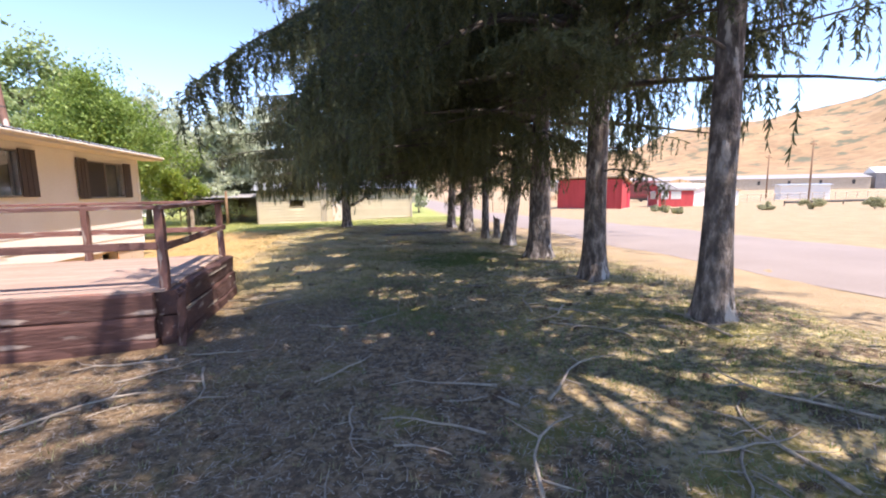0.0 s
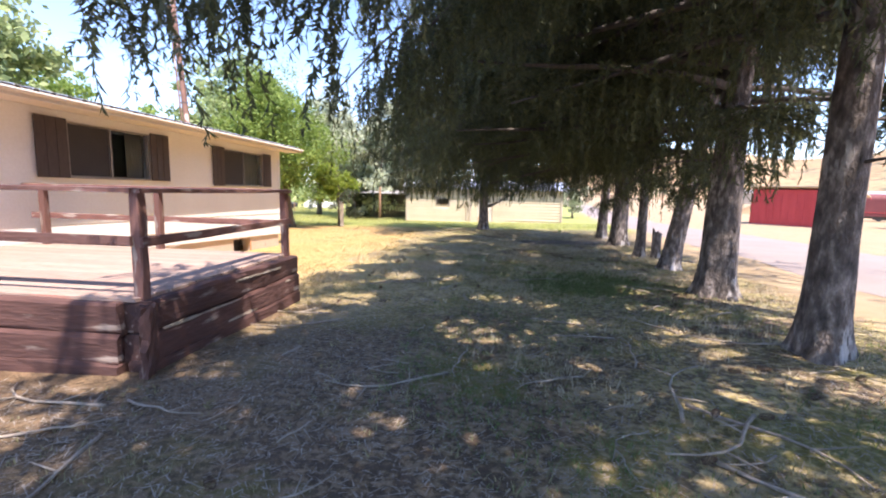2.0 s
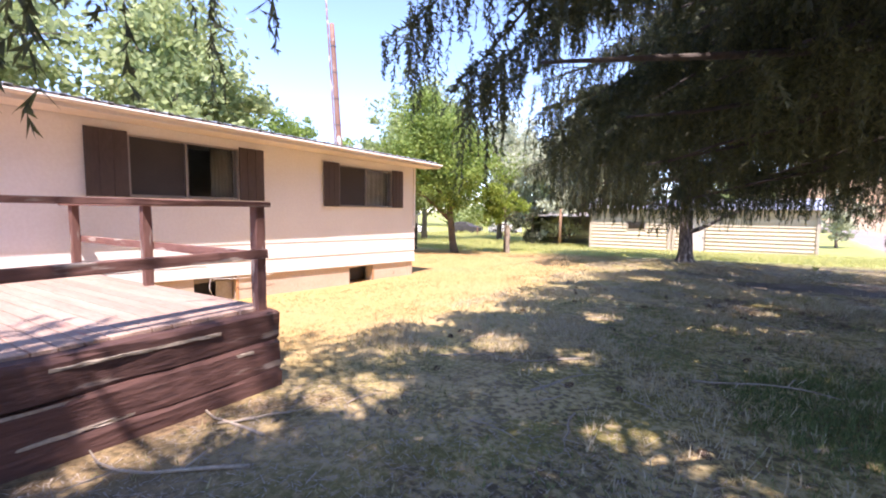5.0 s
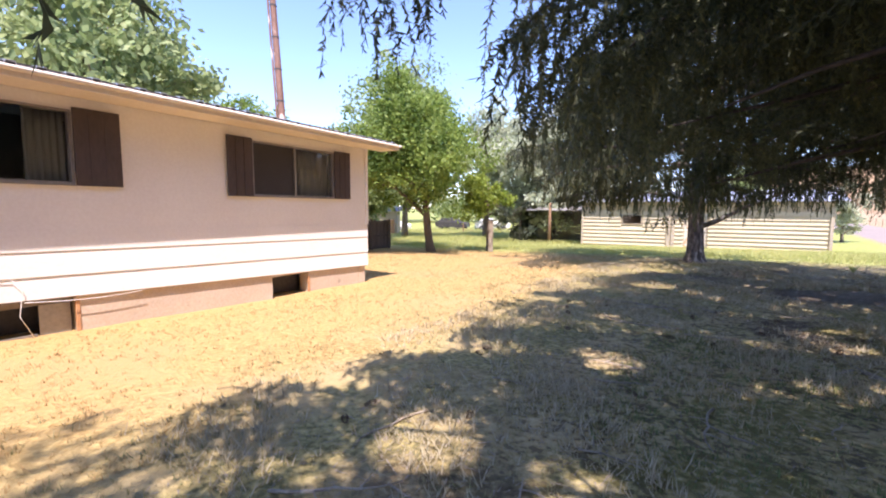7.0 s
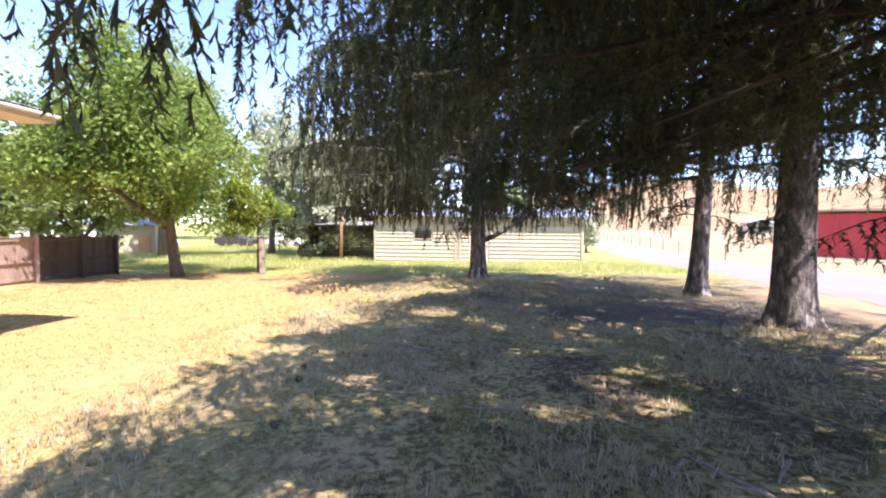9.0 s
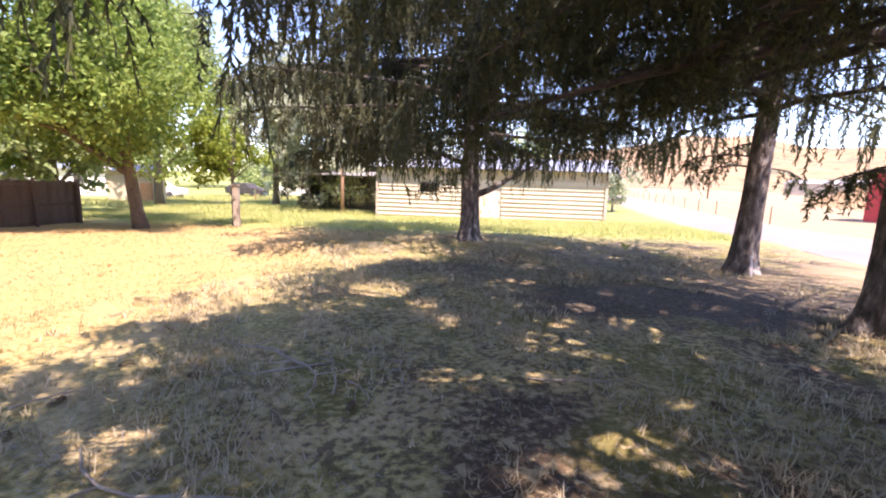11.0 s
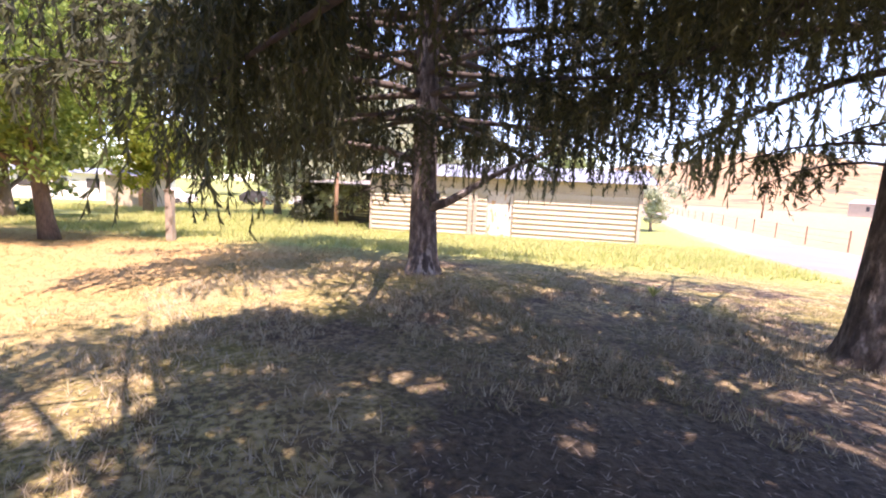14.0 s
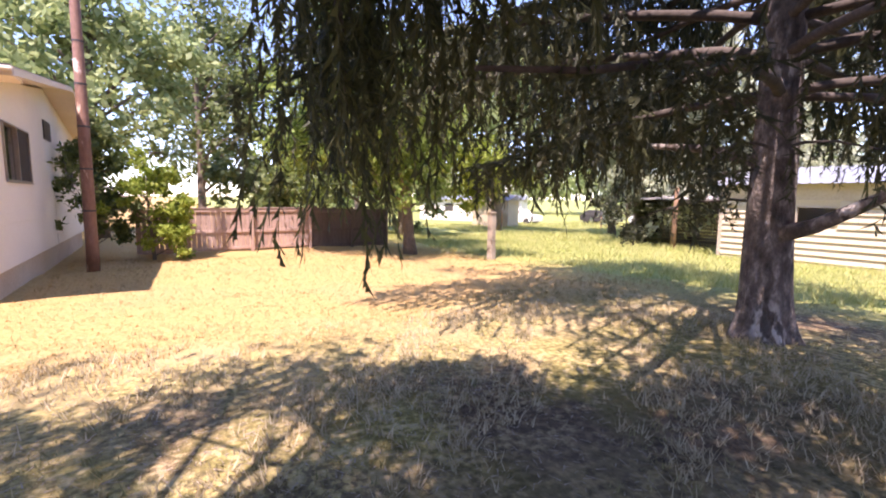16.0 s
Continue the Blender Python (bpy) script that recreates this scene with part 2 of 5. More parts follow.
M_GLASS = glass_paint("window_glass")
M_CURTAIN = surface("beige_curtain", (0.27, 0.235, 0.19), (0.36, 0.32, 0.26), 0.9, coarse=2, fine=20, stretch=(4, 4, 0.2), bump=0.3)
M_BLIND = surface("dark_screen", (0.030, 0.026, 0.026), (0.050, 0.043, 0.042), 0.8, coarse=2, fine=60)
M_ROOF = surface("galvanised_roof", (0.50, 0.50, 0.51), (0.66, 0.66, 0.66), 0.38, 0.7, coarse=0.6, fine=12, bump=0.1, wear=(0.42, 0.34, 0.29), wear_at=0.7)
M_INSIDE = surface("dim_interior", (0.20, 0.17, 0.15), (0.28, 0.25, 0.22), 0.95)
M_DECK = surface("weathered_deck_board", (0.27, 0.18, 0.14), (0.42, 0.30, 0.235), 0.85, coarse=2, fine=22, stretch=(0.3, 3, 1), bump=0.4, wear=(0.40, 0.20, 0.15), wear_at=0.6, each=0.15)
M_RED = surface("flaking_red_timber", (0.115, 0.055, 0.045), (0.215, 0.105, 0.085), 0.8, coarse=2.4, fine=22, stretch=(0.3, 1.6, 1.6), bump=0.6, dist=0.012, wear=(0.33, 0.27, 0.235), wear_at=0.60, each=0.2)
M_TIE = surface("dark_red_tie", (0.055, 0.026, 0.022), (0.120, 0.056, 0.045), 0.85, coarse=2.0, fine=20, stretch=(0.25, 1.5, 1.5), bump=0.7, dist=0.02, wear=(0.30, 0.235, 0.195), wear_at=0.63, each=0.15)
M_MAST = surface("rusty_painted_mast", (0.17, 0.085, 0.058), (0.30, 0.165, 0.12), 0.7, 0.1, coarse=1.3, fine=20, stretch=(1, 1, 0.4), bump=0.3, wear=(0.66, 0.50, 0.42), wear_at=0.6)
M_POLE = surface("brown_wood_pole", (0.17, 0.095, 0.055), (0.33, 0.20, 0.12), 0.9, coarse=2, fine=20, stretch=(1, 1, 0.2), bump=0.6)
M_FENCE = surface("grey_red_fence_wood", (0.30, 0.20, 0.17), (0.48, 0.36, 0.31), 0.9, coarse=1.5, fine=20, stretch=(2, 2, 0.3), bump=0.4, each=0.16)
# darker wood: the tree-shaded part of the fence, and the lean-to
M_FENCEDARK = surface("dark_fence_wood", (0.085, 0.065, 0.055), (0.16, 0.125, 0.105), 0.9, coarse=1.5, fine=20, stretch=(2, 2, 0.3), bump=0.4, each=0.2)
M_SHED = surface("cream_lap_siding", (0.52, 0.43, 0.29), (0.64, 0.54, 0.38), 0.75, coarse=0.8, fine=20, bump=0.2, each=0.05)
M_SHEDTRIM = surface("tan_trim", (0.42, 0.34, 0.26), (0.55, 0.46, 0.36), 0.8, coarse=1, fine=20)
M_SHEDDOOR = surface("worn_shed_door", (0.60, 0.50, 0.42), (0.74, 0.66, 0.58), 0.8, coarse=1.6, fine=15, stretch=(1, 1, 0.5), wear=(0.60, 0.36, 0.20), wear_at=0.56)
M_BARN = surface("barn_red", (0.36, 0.035, 0.040), (0.52, 0.065, 0.065), 0.75, coarse=0.8, fine=10, stretch=(3, 3, 0.4), bump=0.3)
M_BARNDOOR = surface("crimson_door", (0.42, 0.02, 0.045), (0.55, 0.04, 0.07), 0.7)
M_CAR = surface("oxide_red_rail_car", (0.13, 0.028, 0.028), (0.21, 0.05, 0.048), 0.7, coarse=0.6, fine=8)
M_WHITE = surface("white_paint", (0.74, 0.71, 0.68), (0.84, 0.81, 0.78), 0.6, coarse=1, fine=20, bump=0.1)
M_GREYROOF = surface("grey_roof", (0.24, 0.22, 0.22), (0.36, 0.34, 0.33), 0.7, coarse=1, fine=12)
M_TANROOF = surface("tan_roof", (0.50, 0.40, 0.28), (0.62, 0.50, 0.36), 0.8, coarse=1, fine=12)
M_DARK = surface("dark_steel", (0.05, 0.045, 0.045), (0.10, 0.09, 0.085), 0.7, 0.3)
M_CONE = surface("pine_cone", (0.07, 0.045, 0.03), (0.16, 0.10, 0.065), 0.9, fine=60)
M_ORANGE = surface("orange_brown_wood", (0.42, 0.20, 0.09), (0.60, 0.33, 0.17), 0.85, coarse=1.2, fine=14)


# ---------------------------------------------------------------- mesh tools
def part(name, bm, material, parent=None, label=""):
    me = bpy.data.meshes.new(name)
    bm.to_mesh(me)
    bm.free()
    me.materials.append(material)
    ob = new(name, me)
    ob.parent = parent
    if label:
        ob["label"] = label
    return ob


def base(name, x, y, z, rz, label, category, group="", kind=""):
    """An Empty at the base of a thing."""
    ob = new(name)
    ob.empty_display_size = 0.2
    ob.matrix_basis = pose(x, y, z, 0, 0, rz)
    return tagged(ob, label, category, group, kind)


def box(bm, x0, x1, y0, y1, z0, z1, bevel=0.0, m=None):
    r = bmesh.ops.create_cube(bm, size=1.0, matrix=(m or Matrix()) @ Matrix.LocRotScale(((x0 + x1) / 2, (y0 + y1) / 2, (z0 + z1) / 2), None, (abs(x1 - x0), abs(y1 - y0), abs(z1 - z0))))
    if bevel:
        bmesh.ops.bevel(bm, geom=list({e for v in r["verts"] for e in v.link_edges}), offset=bevel, segments=1, affect="EDGES")
    return bm


def boxed(x0, x1, y0, y1, z0, z1, bevel=0.0):
    return box(bmesh.new(), x0, x1, y0, y1, z0, z1, bevel)


def rough_timber(length, w, h, seed, cuts=9, wob=0.012):
    """A worn timber along x with uneven edges, from the origin."""
    rnd = random.Random(seed)
    bm = bmesh.new()
    prev = None
    for i in range(cuts + 1):
        x = length * i / cuts
        ring = []
        for a, c in ((-1, -0.8), (-0.85, -1), (0.85, -1), (1, -0.8), (1, 0.8), (0.85, 1), (-0.85, 1), (-1, 0.8)):
            ring.append(bm.verts.new((x + rnd.uniform(-wob, wob) * (2 if i in (0, cuts) else 0.3), a * w / 2 + rnd.uniform(-wob, wob), c * h / 2 + rnd.uniform(-wob, wob))))
        if prev:
            for k in range(8):
                bm.faces.new((prev[k], prev[(k + 1) % 8], ring[(k + 1) % 8], ring[k]))
        else:
            bm.faces.new(ring[::-1])
        prev = ring
    bm.faces.new(prev)
    bmesh.ops.recalc_face_normals(bm, faces=bm.faces)
    return bm


def tube(verts, faces, pts, radii, sides=6, rough=0.0, rnd=random):
    """Adds a tapered tube along pts to the lists."""
    up = Vector((0.13, 0.21, 1)).normalized()
    start = len(verts)
    n = len(pts)
    for i, p in enumerate(pts):
        d = (Vector(pts[min(i + 1, n - 1)]) - Vector(pts[max(i - 1, 0)])).normalized()
        a = d.cross(up if abs(d.z) < 0.9 else Vector((1, 0, 0))).normalized()
        b = d.cross(a)
        for k in range(sides):
            w = 2 * math.pi * k / sides
            r = radii[i] * (1 + rnd.uniform(-rough, rough))
            verts.append(tuple(Vector(p) + (a * math.cos(w) + b * math.sin(w)) * r))
    for i in range(n - 1):
        for k in range(sides):
            o, q = start + i * sides, start + (i + 1) * sides
            faces.append((o + k, o + (k + 1) % sides, q + (k + 1) % sides, q + k))
    faces.append(tuple(start + k for k in range(sides))[::-1])
    faces.append(tuple(start + (n - 1) * sides + k for k in range(sides)))


def listed(name, verts, faces, material, parent=None, smooth=False, label=""):
    me = bpy.data.meshes.new(name)
    me.from_pydata(verts, [], faces)
    me.materials.append(material)
    if smooth:
        me.polygons.foreach_set("use_smooth", [True] * len(me.polygons))
    ob = new(name, me)
    ob.parent = parent
    if label:
        ob["label"] = label
    return ob


def soup(name, V, material, parent=None, corners=3):
    """A mesh out of loose triangles or quads: V is (n, corners, 3)."""
    n = len(V)
    me = bpy.data.meshes.new(name)
    me.vertices.add(n * corners)
    me.vertices.foreach_set("co", np.ascontiguousarray(V, dtype=np.float32).ravel())
    me.loops.add(n * corners)
    me.loops.foreach_set("vertex_index", np.arange(n * corners, dtype=np.int32))
    me.polygons.add(n)
    me.polygons.foreach_set("loop_start", np.arange(0, n * corners, corners, dtype=np.int32))
    me.update(calc_edges=True)
    me.materials.append(material)
    ob = new(name, me)
    ob.parent = parent
    return ob


def unit(a):
    return a / np.maximum(np.linalg.norm(a, axis=-1, keepdims=True), 1e-9)


# ---------------------------------------------------------------- ground
def smooth(v, a, b):
    t = np.clip((v - a) / (b - a), 0, 1)
    return t * t * (3 - 2 * t)


def ground(x, y):
    """Height of the ground: it falls gently away from the start, with a low bank under the trees."""
    x, y = np.asarray(x, float), np.asarray(y, float)
    xx, yy = np.clip(x, -12, 7.5), np.clip(y, -15, 48)
    z = -0.089 + 0.0163 * xx - 0.0242 * yy + 0.00002 * yy * yy
    z = z + 0.10 * np.exp(-((x - 4.6) / 1.8) ** 2) * (1 - smooth(y, 9, 18)) * smooth(y, -14, -6)
    z = z + 0.15 * np.exp(-((x - 0.7) / 2.6) ** 2 - ((y - 25.0) / 2.6) ** 2)
    z = z - 0.14 * smooth(y, 29, 38) - 0.08 * smooth(-x, 4, 6) * smooth(y, 9, 15) * (1 - smooth(y, 19, 24))
    near = (1 - smooth(np.hypot(x, y - 13), 25, 45))
    z = z + near * (0.018 * np.sin(x * 1.7 + 0.6 * y) * np.sin(y * 1.3 - 0.4 * x) + 0.010 * np.sin(3.9 * x + 1.0) * np.sin(3.3 * y))
    return z


def gz(x, y):
    return float(ground(x, y))


def road_x(y):
    return 7.3 + 0.105 * (y - 5.0)


def steps(lo, hi, fine, far):
    """Even steps from lo to hi, then ever wider ones out to far."""
    a = list(np.arange(lo, hi + 1e-6, fine))
    out, s = [], fine
    while sum(out) < far:
        s *= 1.28
        out.append(s)
    o = np.cumsum(out)
    return np.array([*(lo - o[::-1]), *a, *(hi + o)])


def make_ground():
    xs, ys = steps(-9, 11, 0.25, 2600), steps(-4, 34, 0.25, 2600)
    gx, gy = np.meshgrid(xs, ys)
    v = np.stack([gx, gy, ground(gx, gy)], -1).reshape(-1, 3)
    nx = len(xs)
    i = np.arange((len(ys) - 1) * (nx - 1))
    a = (i // (nx - 1)) * nx + i % (nx - 1)
    f = np.stack([a, a + 1, a + nx + 1, a + nx], -1)
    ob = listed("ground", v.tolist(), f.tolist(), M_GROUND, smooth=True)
    tagged(ob, "dry yellow lawn, bare dirt and green grass patches", "ground", kind="structure")


def make_road():
    ys = np.arange(-60, 260, 1.0)
    v, f = [], []
    for i, y in enumerate(ys):
        for j in range(7):
            wob = 0.12 * math.sin(y * 0.9 + j) if j in (0, 6) else 0
            x = road_x(y) + 5.6 * j / 6 + wob
            v.append((x, y, gz(x, y) + 0.004 + 0.05 * math.sin(math.pi * j / 6)))
        if i:
            for j in range(6):
                o = (i - 1) * 7 + j
                f.append((o, o + 1, o + 8, o + 7))
    ob = listed("road", v, f, M_ROAD, smooth=True)
    tagged(ob, "sun-bleached worn asphalt country road", "road", kind="structure")


def make_hills():
    rnd = random.Random(5)
    v, f = [], []
    nb, nr = 110, 46
    for i in range(nb):
        b = radians(-8 + 150 * i / (nb - 1))
        crest = 62 + 55 * float(smooth(math.degrees(b), 8, 62)) + 14 * math.sin(b * 7) + 9 * math.sin(b * 17 + 1)
        crest *= float(smooth(math.degrees(b), -8, 14))
        for j in range(nr):
            r = 330 + 640 * (j / (nr - 1))
            s = float(smooth(j / (nr - 1), 0.0, 0.93)) ** 1.25
            x, y = r * math.sin(b), r * math.cos(b)
            n = noise.fractal(Vector((x * 0.006, y * 0.006, 0.3)), 0.9, 2.1, 5)
            v.append((x, y, -1.6 + crest * s * (1 + 0.16 * n) + 7 * s * n))
            if i and j:
                o = i * nr + j
                f.append((o - nr - 1, o - nr, o, o - 1))
    ob = listed("backdrop", v, f, M_HILL, smooth=True)
    tagged(ob, "dry tan hillside with sparse scrub", "hill", kind="structure")


make_ground()
make_road()
make_hills()


# ---------------------------------------------------------------- house
HX, HY0, HY1, HB = -6.45, 2.0, 17.3, -17.0      # front face, ends, back
EAVE, RIDGE_X, PITCH = 2.66, -11.72, 0.15
FRONT_WINDOWS = [(9.42, 11.33, 1.49, 2.46), (14.05, 16.14, 1.41, 2.42)]
END_WINDOWS = [(-9.6, -7.7, 1.22, 2.24), (-15.4, -13.8, 1.10, 2.10)]


def slab(u0, u1, z0, z1, holes, at, thick):
    """One wall mesh with holes through it; at(u, z) gives the outer face, thick the way inwards."""
    us = sorted({u0, u1, *(h[0] for h in holes), *(h[1] for h in holes)})
    zs = sorted({z0, z1, *(h[2] for h in holes), *(h[3] for h in holes)})
    bm = bmesh.new()
    vs = {(u, z): bm.verts.new(at(u, z)) for u in us for z in zs}
    for a, b in zip(us, us[1:]):
        for c, d in zip(zs, zs[1:]):
            if not any(h[0] <= a and b <= h[1] and h[2] <= c and d <= h[3] for h in holes):
                bm.faces.new((vs[a, c], vs[b, c], vs[b, d], vs[a, d]))
    r = bmesh.ops.extrude_face_region(bm, geom=list(bm.faces))
    bmesh.ops.translate(bm, vec=thick, verts=[g for g in r["geom"] if isinstance(g, bmesh.types.BMVert)])
    bmesh.ops.recalc_face_normals(bm, faces=bm.faces)
    return bm


def window_unit(name, parent, along, u0, u1, z0, z1, face, out, split, label, drawn=0.42):
    """A sliding window set in a wall: frame, mullion, two panes, curtain. along: 'y' or 'x'; out: +1 or -1 outward."""
    w = new(name)
    w.parent = parent
    tagged(w, label)

    def bx(name, a, b, c, d, near, far, mat, lab="", bev=0.0):
        lo, hi = sorted((face + out * near, face + out * far))
        return part(name, boxed(lo, hi, a, b, c, d, bev) if along == "y" else boxed(a, b, lo, hi, c, d, bev), mat, w, lab)
    t = 0.028
    bx("frame", u0, u1, z1 - t, z1, -0.08, 0.035, M_FRAME, "thin aluminium window frame")
    bx("frame", u0, u1, z0, z0 + t, -0.08, 0.035, M_FRAME, "thin aluminium window frame")
    bx("frame", u0, u0 + t, z0 + t, z1 - t, -0.08, 0.033, M_FRAME)
    bx("frame", u1 - t, u1, z0 + t, z1 - t, -0.08, 0.033, M_FRAME)
    m = u0 + (u1 - u0) * split
    bx("mullion", m - 0.022, m + 0.022, z0 + t, z1 - t, -0.06, 0.03, M_FRAME, "pale vertical mullion")
    for a, b, k in ((u0 + t, m - 0.022, -0.02), (m + 0.022, u1 - t, -0.035)):
        p = bx("pane", a, b, z0 + t, z1 - t, k - 0.006, k, M_GLASS, "dark reflecting glass pane")
        p.visible_shadow = False
    bx("sill", u0 - 0.02, u1 + 0.02, z0 - 0.022, z0 - 0.003, -0.02, 0.05, M_FRAME)
    # insect screen over the first pane, a curtain behind the other
    bx("screen", u0 + t, m - 0.03, z0 + t, z1 - t, 0.004, 0.008, M_BLIND, "dark insect screen")
    v, f = [], []
    a, b = m + (u1 - m) * drawn, u1 - t
    for i in range(25):
        u = a + (b - a) * i / 24
        d = face + out * (-0.16 + 0.02 * math.sin(i * 1.4))
        for z in (z0 + 0.02, z1 - 0.02):
            v.append((d, u, z) if along == "y" else (u, d, z))
        if i:
            f.append((2 * i - 2, 2 * i, 2 * i + 1, 2 * i - 1))
    cur = listed("curtain", v, f, M_CURTAIN, w, True, "pale beige curtain")
    sol = cur.modifiers.new("thick", "SOLIDIFY")
    sol.thickness = 0.006
    return w


def make_house():
    h = base("house", 0, 0, 0, 0, "low white single-storey house with metal roof and dark shutters", "house")
    # front and end walls with their openings
    bm = slab(HY0, HY1 - 0.15, 0.40, EAVE + 0.05, FRONT_WINDOWS, lambda u, z: (HX, u, z), (-0.15, 0, 0))
    part("wall", bm, M_SIDING, h, "white panelled front wall")
    bm = slab(HB, HX, -0.25, EAVE + 0.05, END_WINDOWS, lambda u, z: (u, HY1, z), (0, -0.15, 0))
    part("wall", bm, M_SIDING, h, "white end wall of lapped boards")
    bm = bmesh.new()
    rise = PITCH * (HX - RIDGE_X)
    tri = [(HX, EAVE + 0.05), (RIDGE_X, EAVE + 0.05 + rise), (HB, EAVE + 0.05)]
    vs = [[bm.verts.new((x, y, z)) for x, z in tri] for y in (HY1 - 0.15, HY1)]
    bm.faces.new(vs[0]), bm.faces.new(vs[1][::-1])
    for k in range(3):
        bm.faces.new((vs[0][k], vs[1][k], vs[1][(k + 1) % 3], vs[0][(k + 1) % 3]))
    bmesh.ops.recalc_face_normals(bm, faces=bm.faces)
    part("gable", bm, M_SIDING, h)
    part("wall", boxed(HB, HB + 0.15, HY0, HY1 - 0.15, -0.1, EAVE + 0.05), M_SIDING, h)
    part("wall", boxed(HB, HX, HY0 - 0.15, HY0, -0.1, EAVE + 0.05), M_SIDING, h)
    part("floor", boxed(HB + 0.15, HX - 0.15, HY0, HY1 - 0.15, -0.1, 0.1), M_INSIDE, h)
    part("partition", boxed(HX - 2.4, HX - 2.3, HY0, HY1 - 0.15, 0.1, EAVE), M_INSIDE, h)
    # lapped boards: two full courses at the foot of the front, which run out of level, five on the end wall
    def front_line(k, y):
        return (-0.25, 0.09, 0.47)[k] + (0.040, 0.032, 0.023)[k] * (17.25 - y)

    def board(ends, face, along, lip):
        """ends: (u, bottom, top) at both ends; lip: how far the lower edge stands out."""
        bm = bmesh.new()
        rings = []
        for u, z0, z1 in ends:
            prof = [(face, z0), (face + lip, z0), (face + 0.006, z1), (face, z1)]
            rings.append([bm.verts.new((q, u, z) if along == "y" else (u, q, z)) for q, z in prof])
        bm.faces.new(rings[0]), bm.faces.new(rings[1][::-1])
        for k in range(4):
            bm.faces.new((rings[0][k], rings[1][k], rings[1][(k + 1) % 4], rings[0][(k + 1) % 4]))
        bmesh.ops.recalc_face_normals(bm, faces=bm.faces)
        part("siding_board", bm, M_SIDING, h)
    for k in (0, 1):
        board([(y, front_line(k, y), front_line(k + 1, y) - 0.006) for y in (HY0, HY1 + 0.02)], HX, "y", 0.020)
    board([(y, front_line(2, y), front_line(2, y) + 0.30) for y in (HY0, HY1 + 0.02)], HX, "y", 0.018)
    for k in range(4):
        for u0, u1 in ((HB, -12.02), (-11.98, HX)):
            board([(u, -0.25 + 0.372 * k, -0.25 + 0.372 * k + 0.366) for u in (u0, u1)], HY1, "x", 0.022)
    # corner boards and panel battens
    part("corner_board", boxed(HX, HX + 0.034, HY1 - 0.06, HY1 + 0.034, 0.78, EAVE, 0.004), M_SIDING, h)
    # foundation with two vent openings
    vents = ((10.42, 11.28, -0.62, 0.02), (14.46, 15.40, -0.72, -0.2))
    bm = slab(HY0, HY1 - 0.31, -1.1, 0.38, vents, lambda u, z: (HX - 0.035, u, z), (-0.27, 0, 0))
    part("foundation", boxed(HB, HX - 0.035, HY1 - 0.3, HY1 - 0.05, -1.1, -0.255), M_FOUND, h)
    part("foundation", bm, M_FOUND, h, "tan stained concrete foundation")
    for a, b, c, d in vents:
        part("vent", boxed(HX - 0.50, HX - 0.46, a - 0.1, b + 0.1, c, d), M_DARK, h, "dark crawl-space vent")
        part("vent_frame", boxed(HX - 0.06, HX - 0.02, b - 0.02, b + 0.03, c - 0.04, d - 0.10, 0.006), M_ORANGE, h)
    part("vent_board", boxed(HX - 0.12, HX - 0.09, 10.46, 10.86, -0.62, -0.46), M_FRAME, h, "loose grey board in the vent")
    part("vent_panel", boxed(HX - 0.16, HX - 0.14, 10.90, 11.24, -0.58, -0.10), M_FRAME, h, "grey mesh panel in the vent")
    # windows and shutters
    for a, b, c, d in FRONT_WINDOWS:
        window_unit("window", h, "y", a, b, c, d, HX, 1, 0.48, "wide sliding window with dark glass", 0.55 if a < 12 else 0.04)
        for u0, u1 in ((a - 0.58 if a < 12 else a - 0.52, a - 0.01), (b + 0.01, b + (0.56 if a < 12 else 0.52))):
            s = part("shutter", boxed(HX + 0.036, HX + 0.062, u0, u1, c - 0.02, d + 0.04, 0.004), M_SHUTTER, h, "dark brown board shutter")
            for k in range(1, 3):
                u = u0 + (u1 - u0) * k / 3
                part("batten", boxed(HX + 0.062, HX + 0.070, u - 0.012, u + 0.012, c - 0.01, d + 0.03), M_SHUTTER, s)
    for a, b, c, d in END_WINDOWS:
        window_unit("window", h, "x", a, b, c, d, HY1, 1, 0.5, "window in the end wall")
    part("vent_grille", boxed(-12.1, -11.3, HY1 + 0.002, HY1 + 0.03, 2.30, 2.75, 0.004), M_SHUTTER, h, "louvred gable vent")
    # roof: ribbed metal sheets, fascia, gutter and soffit
    over, y0, y1 = 0.60, HY0 - 0.5, HY1 + 0.55
    for sx in (1, -1):
        xe = (HX + over) if sx > 0 else (HB - over)
        ze = EAVE + 0.105
        zr = ze + PITCH * abs(xe - RIDGE_X)
        prof = []
        y = y0
        while y < y1:
            for dy, dz in ((0, 0), (0.15, 0), (0.165, 0.04), (0.245, 0.04), (0.26, 0)):
                if y + dy <= y1:
                    prof.append((y + dy, dz))
            y += 0.27
        prof.append((y1, 0))
        v = []
        for yy, dz in prof:
            v += [(xe, yy, ze + dz), (RIDGE_X, yy, zr + dz), (RIDGE_X, yy, zr + dz - 0.012), (xe, yy, ze + dz - 0.012)]
        f = []
        for i in range(len(prof) - 1):
            o = 4 * i
            f += [(o, o + 4, o + 5, o + 1), (o + 3, o + 2, o + 6, o + 7), (o, o + 3, o + 7, o + 4)]
        listed("roof", v, f, M_ROOF, h, label="ribbed galvanised metal roof")
        # sloping deck under the sheets
        v = [(xe, yy, ze - dz) for yy in (y0 + 0.02, y1 - 0.02) for dz in (0.02, 0.10)]
        v += [(RIDGE_X, yy, zr - dz) for yy in (y0 + 0.02, y1 - 0.02) for dz in (0.02, 0.10)]
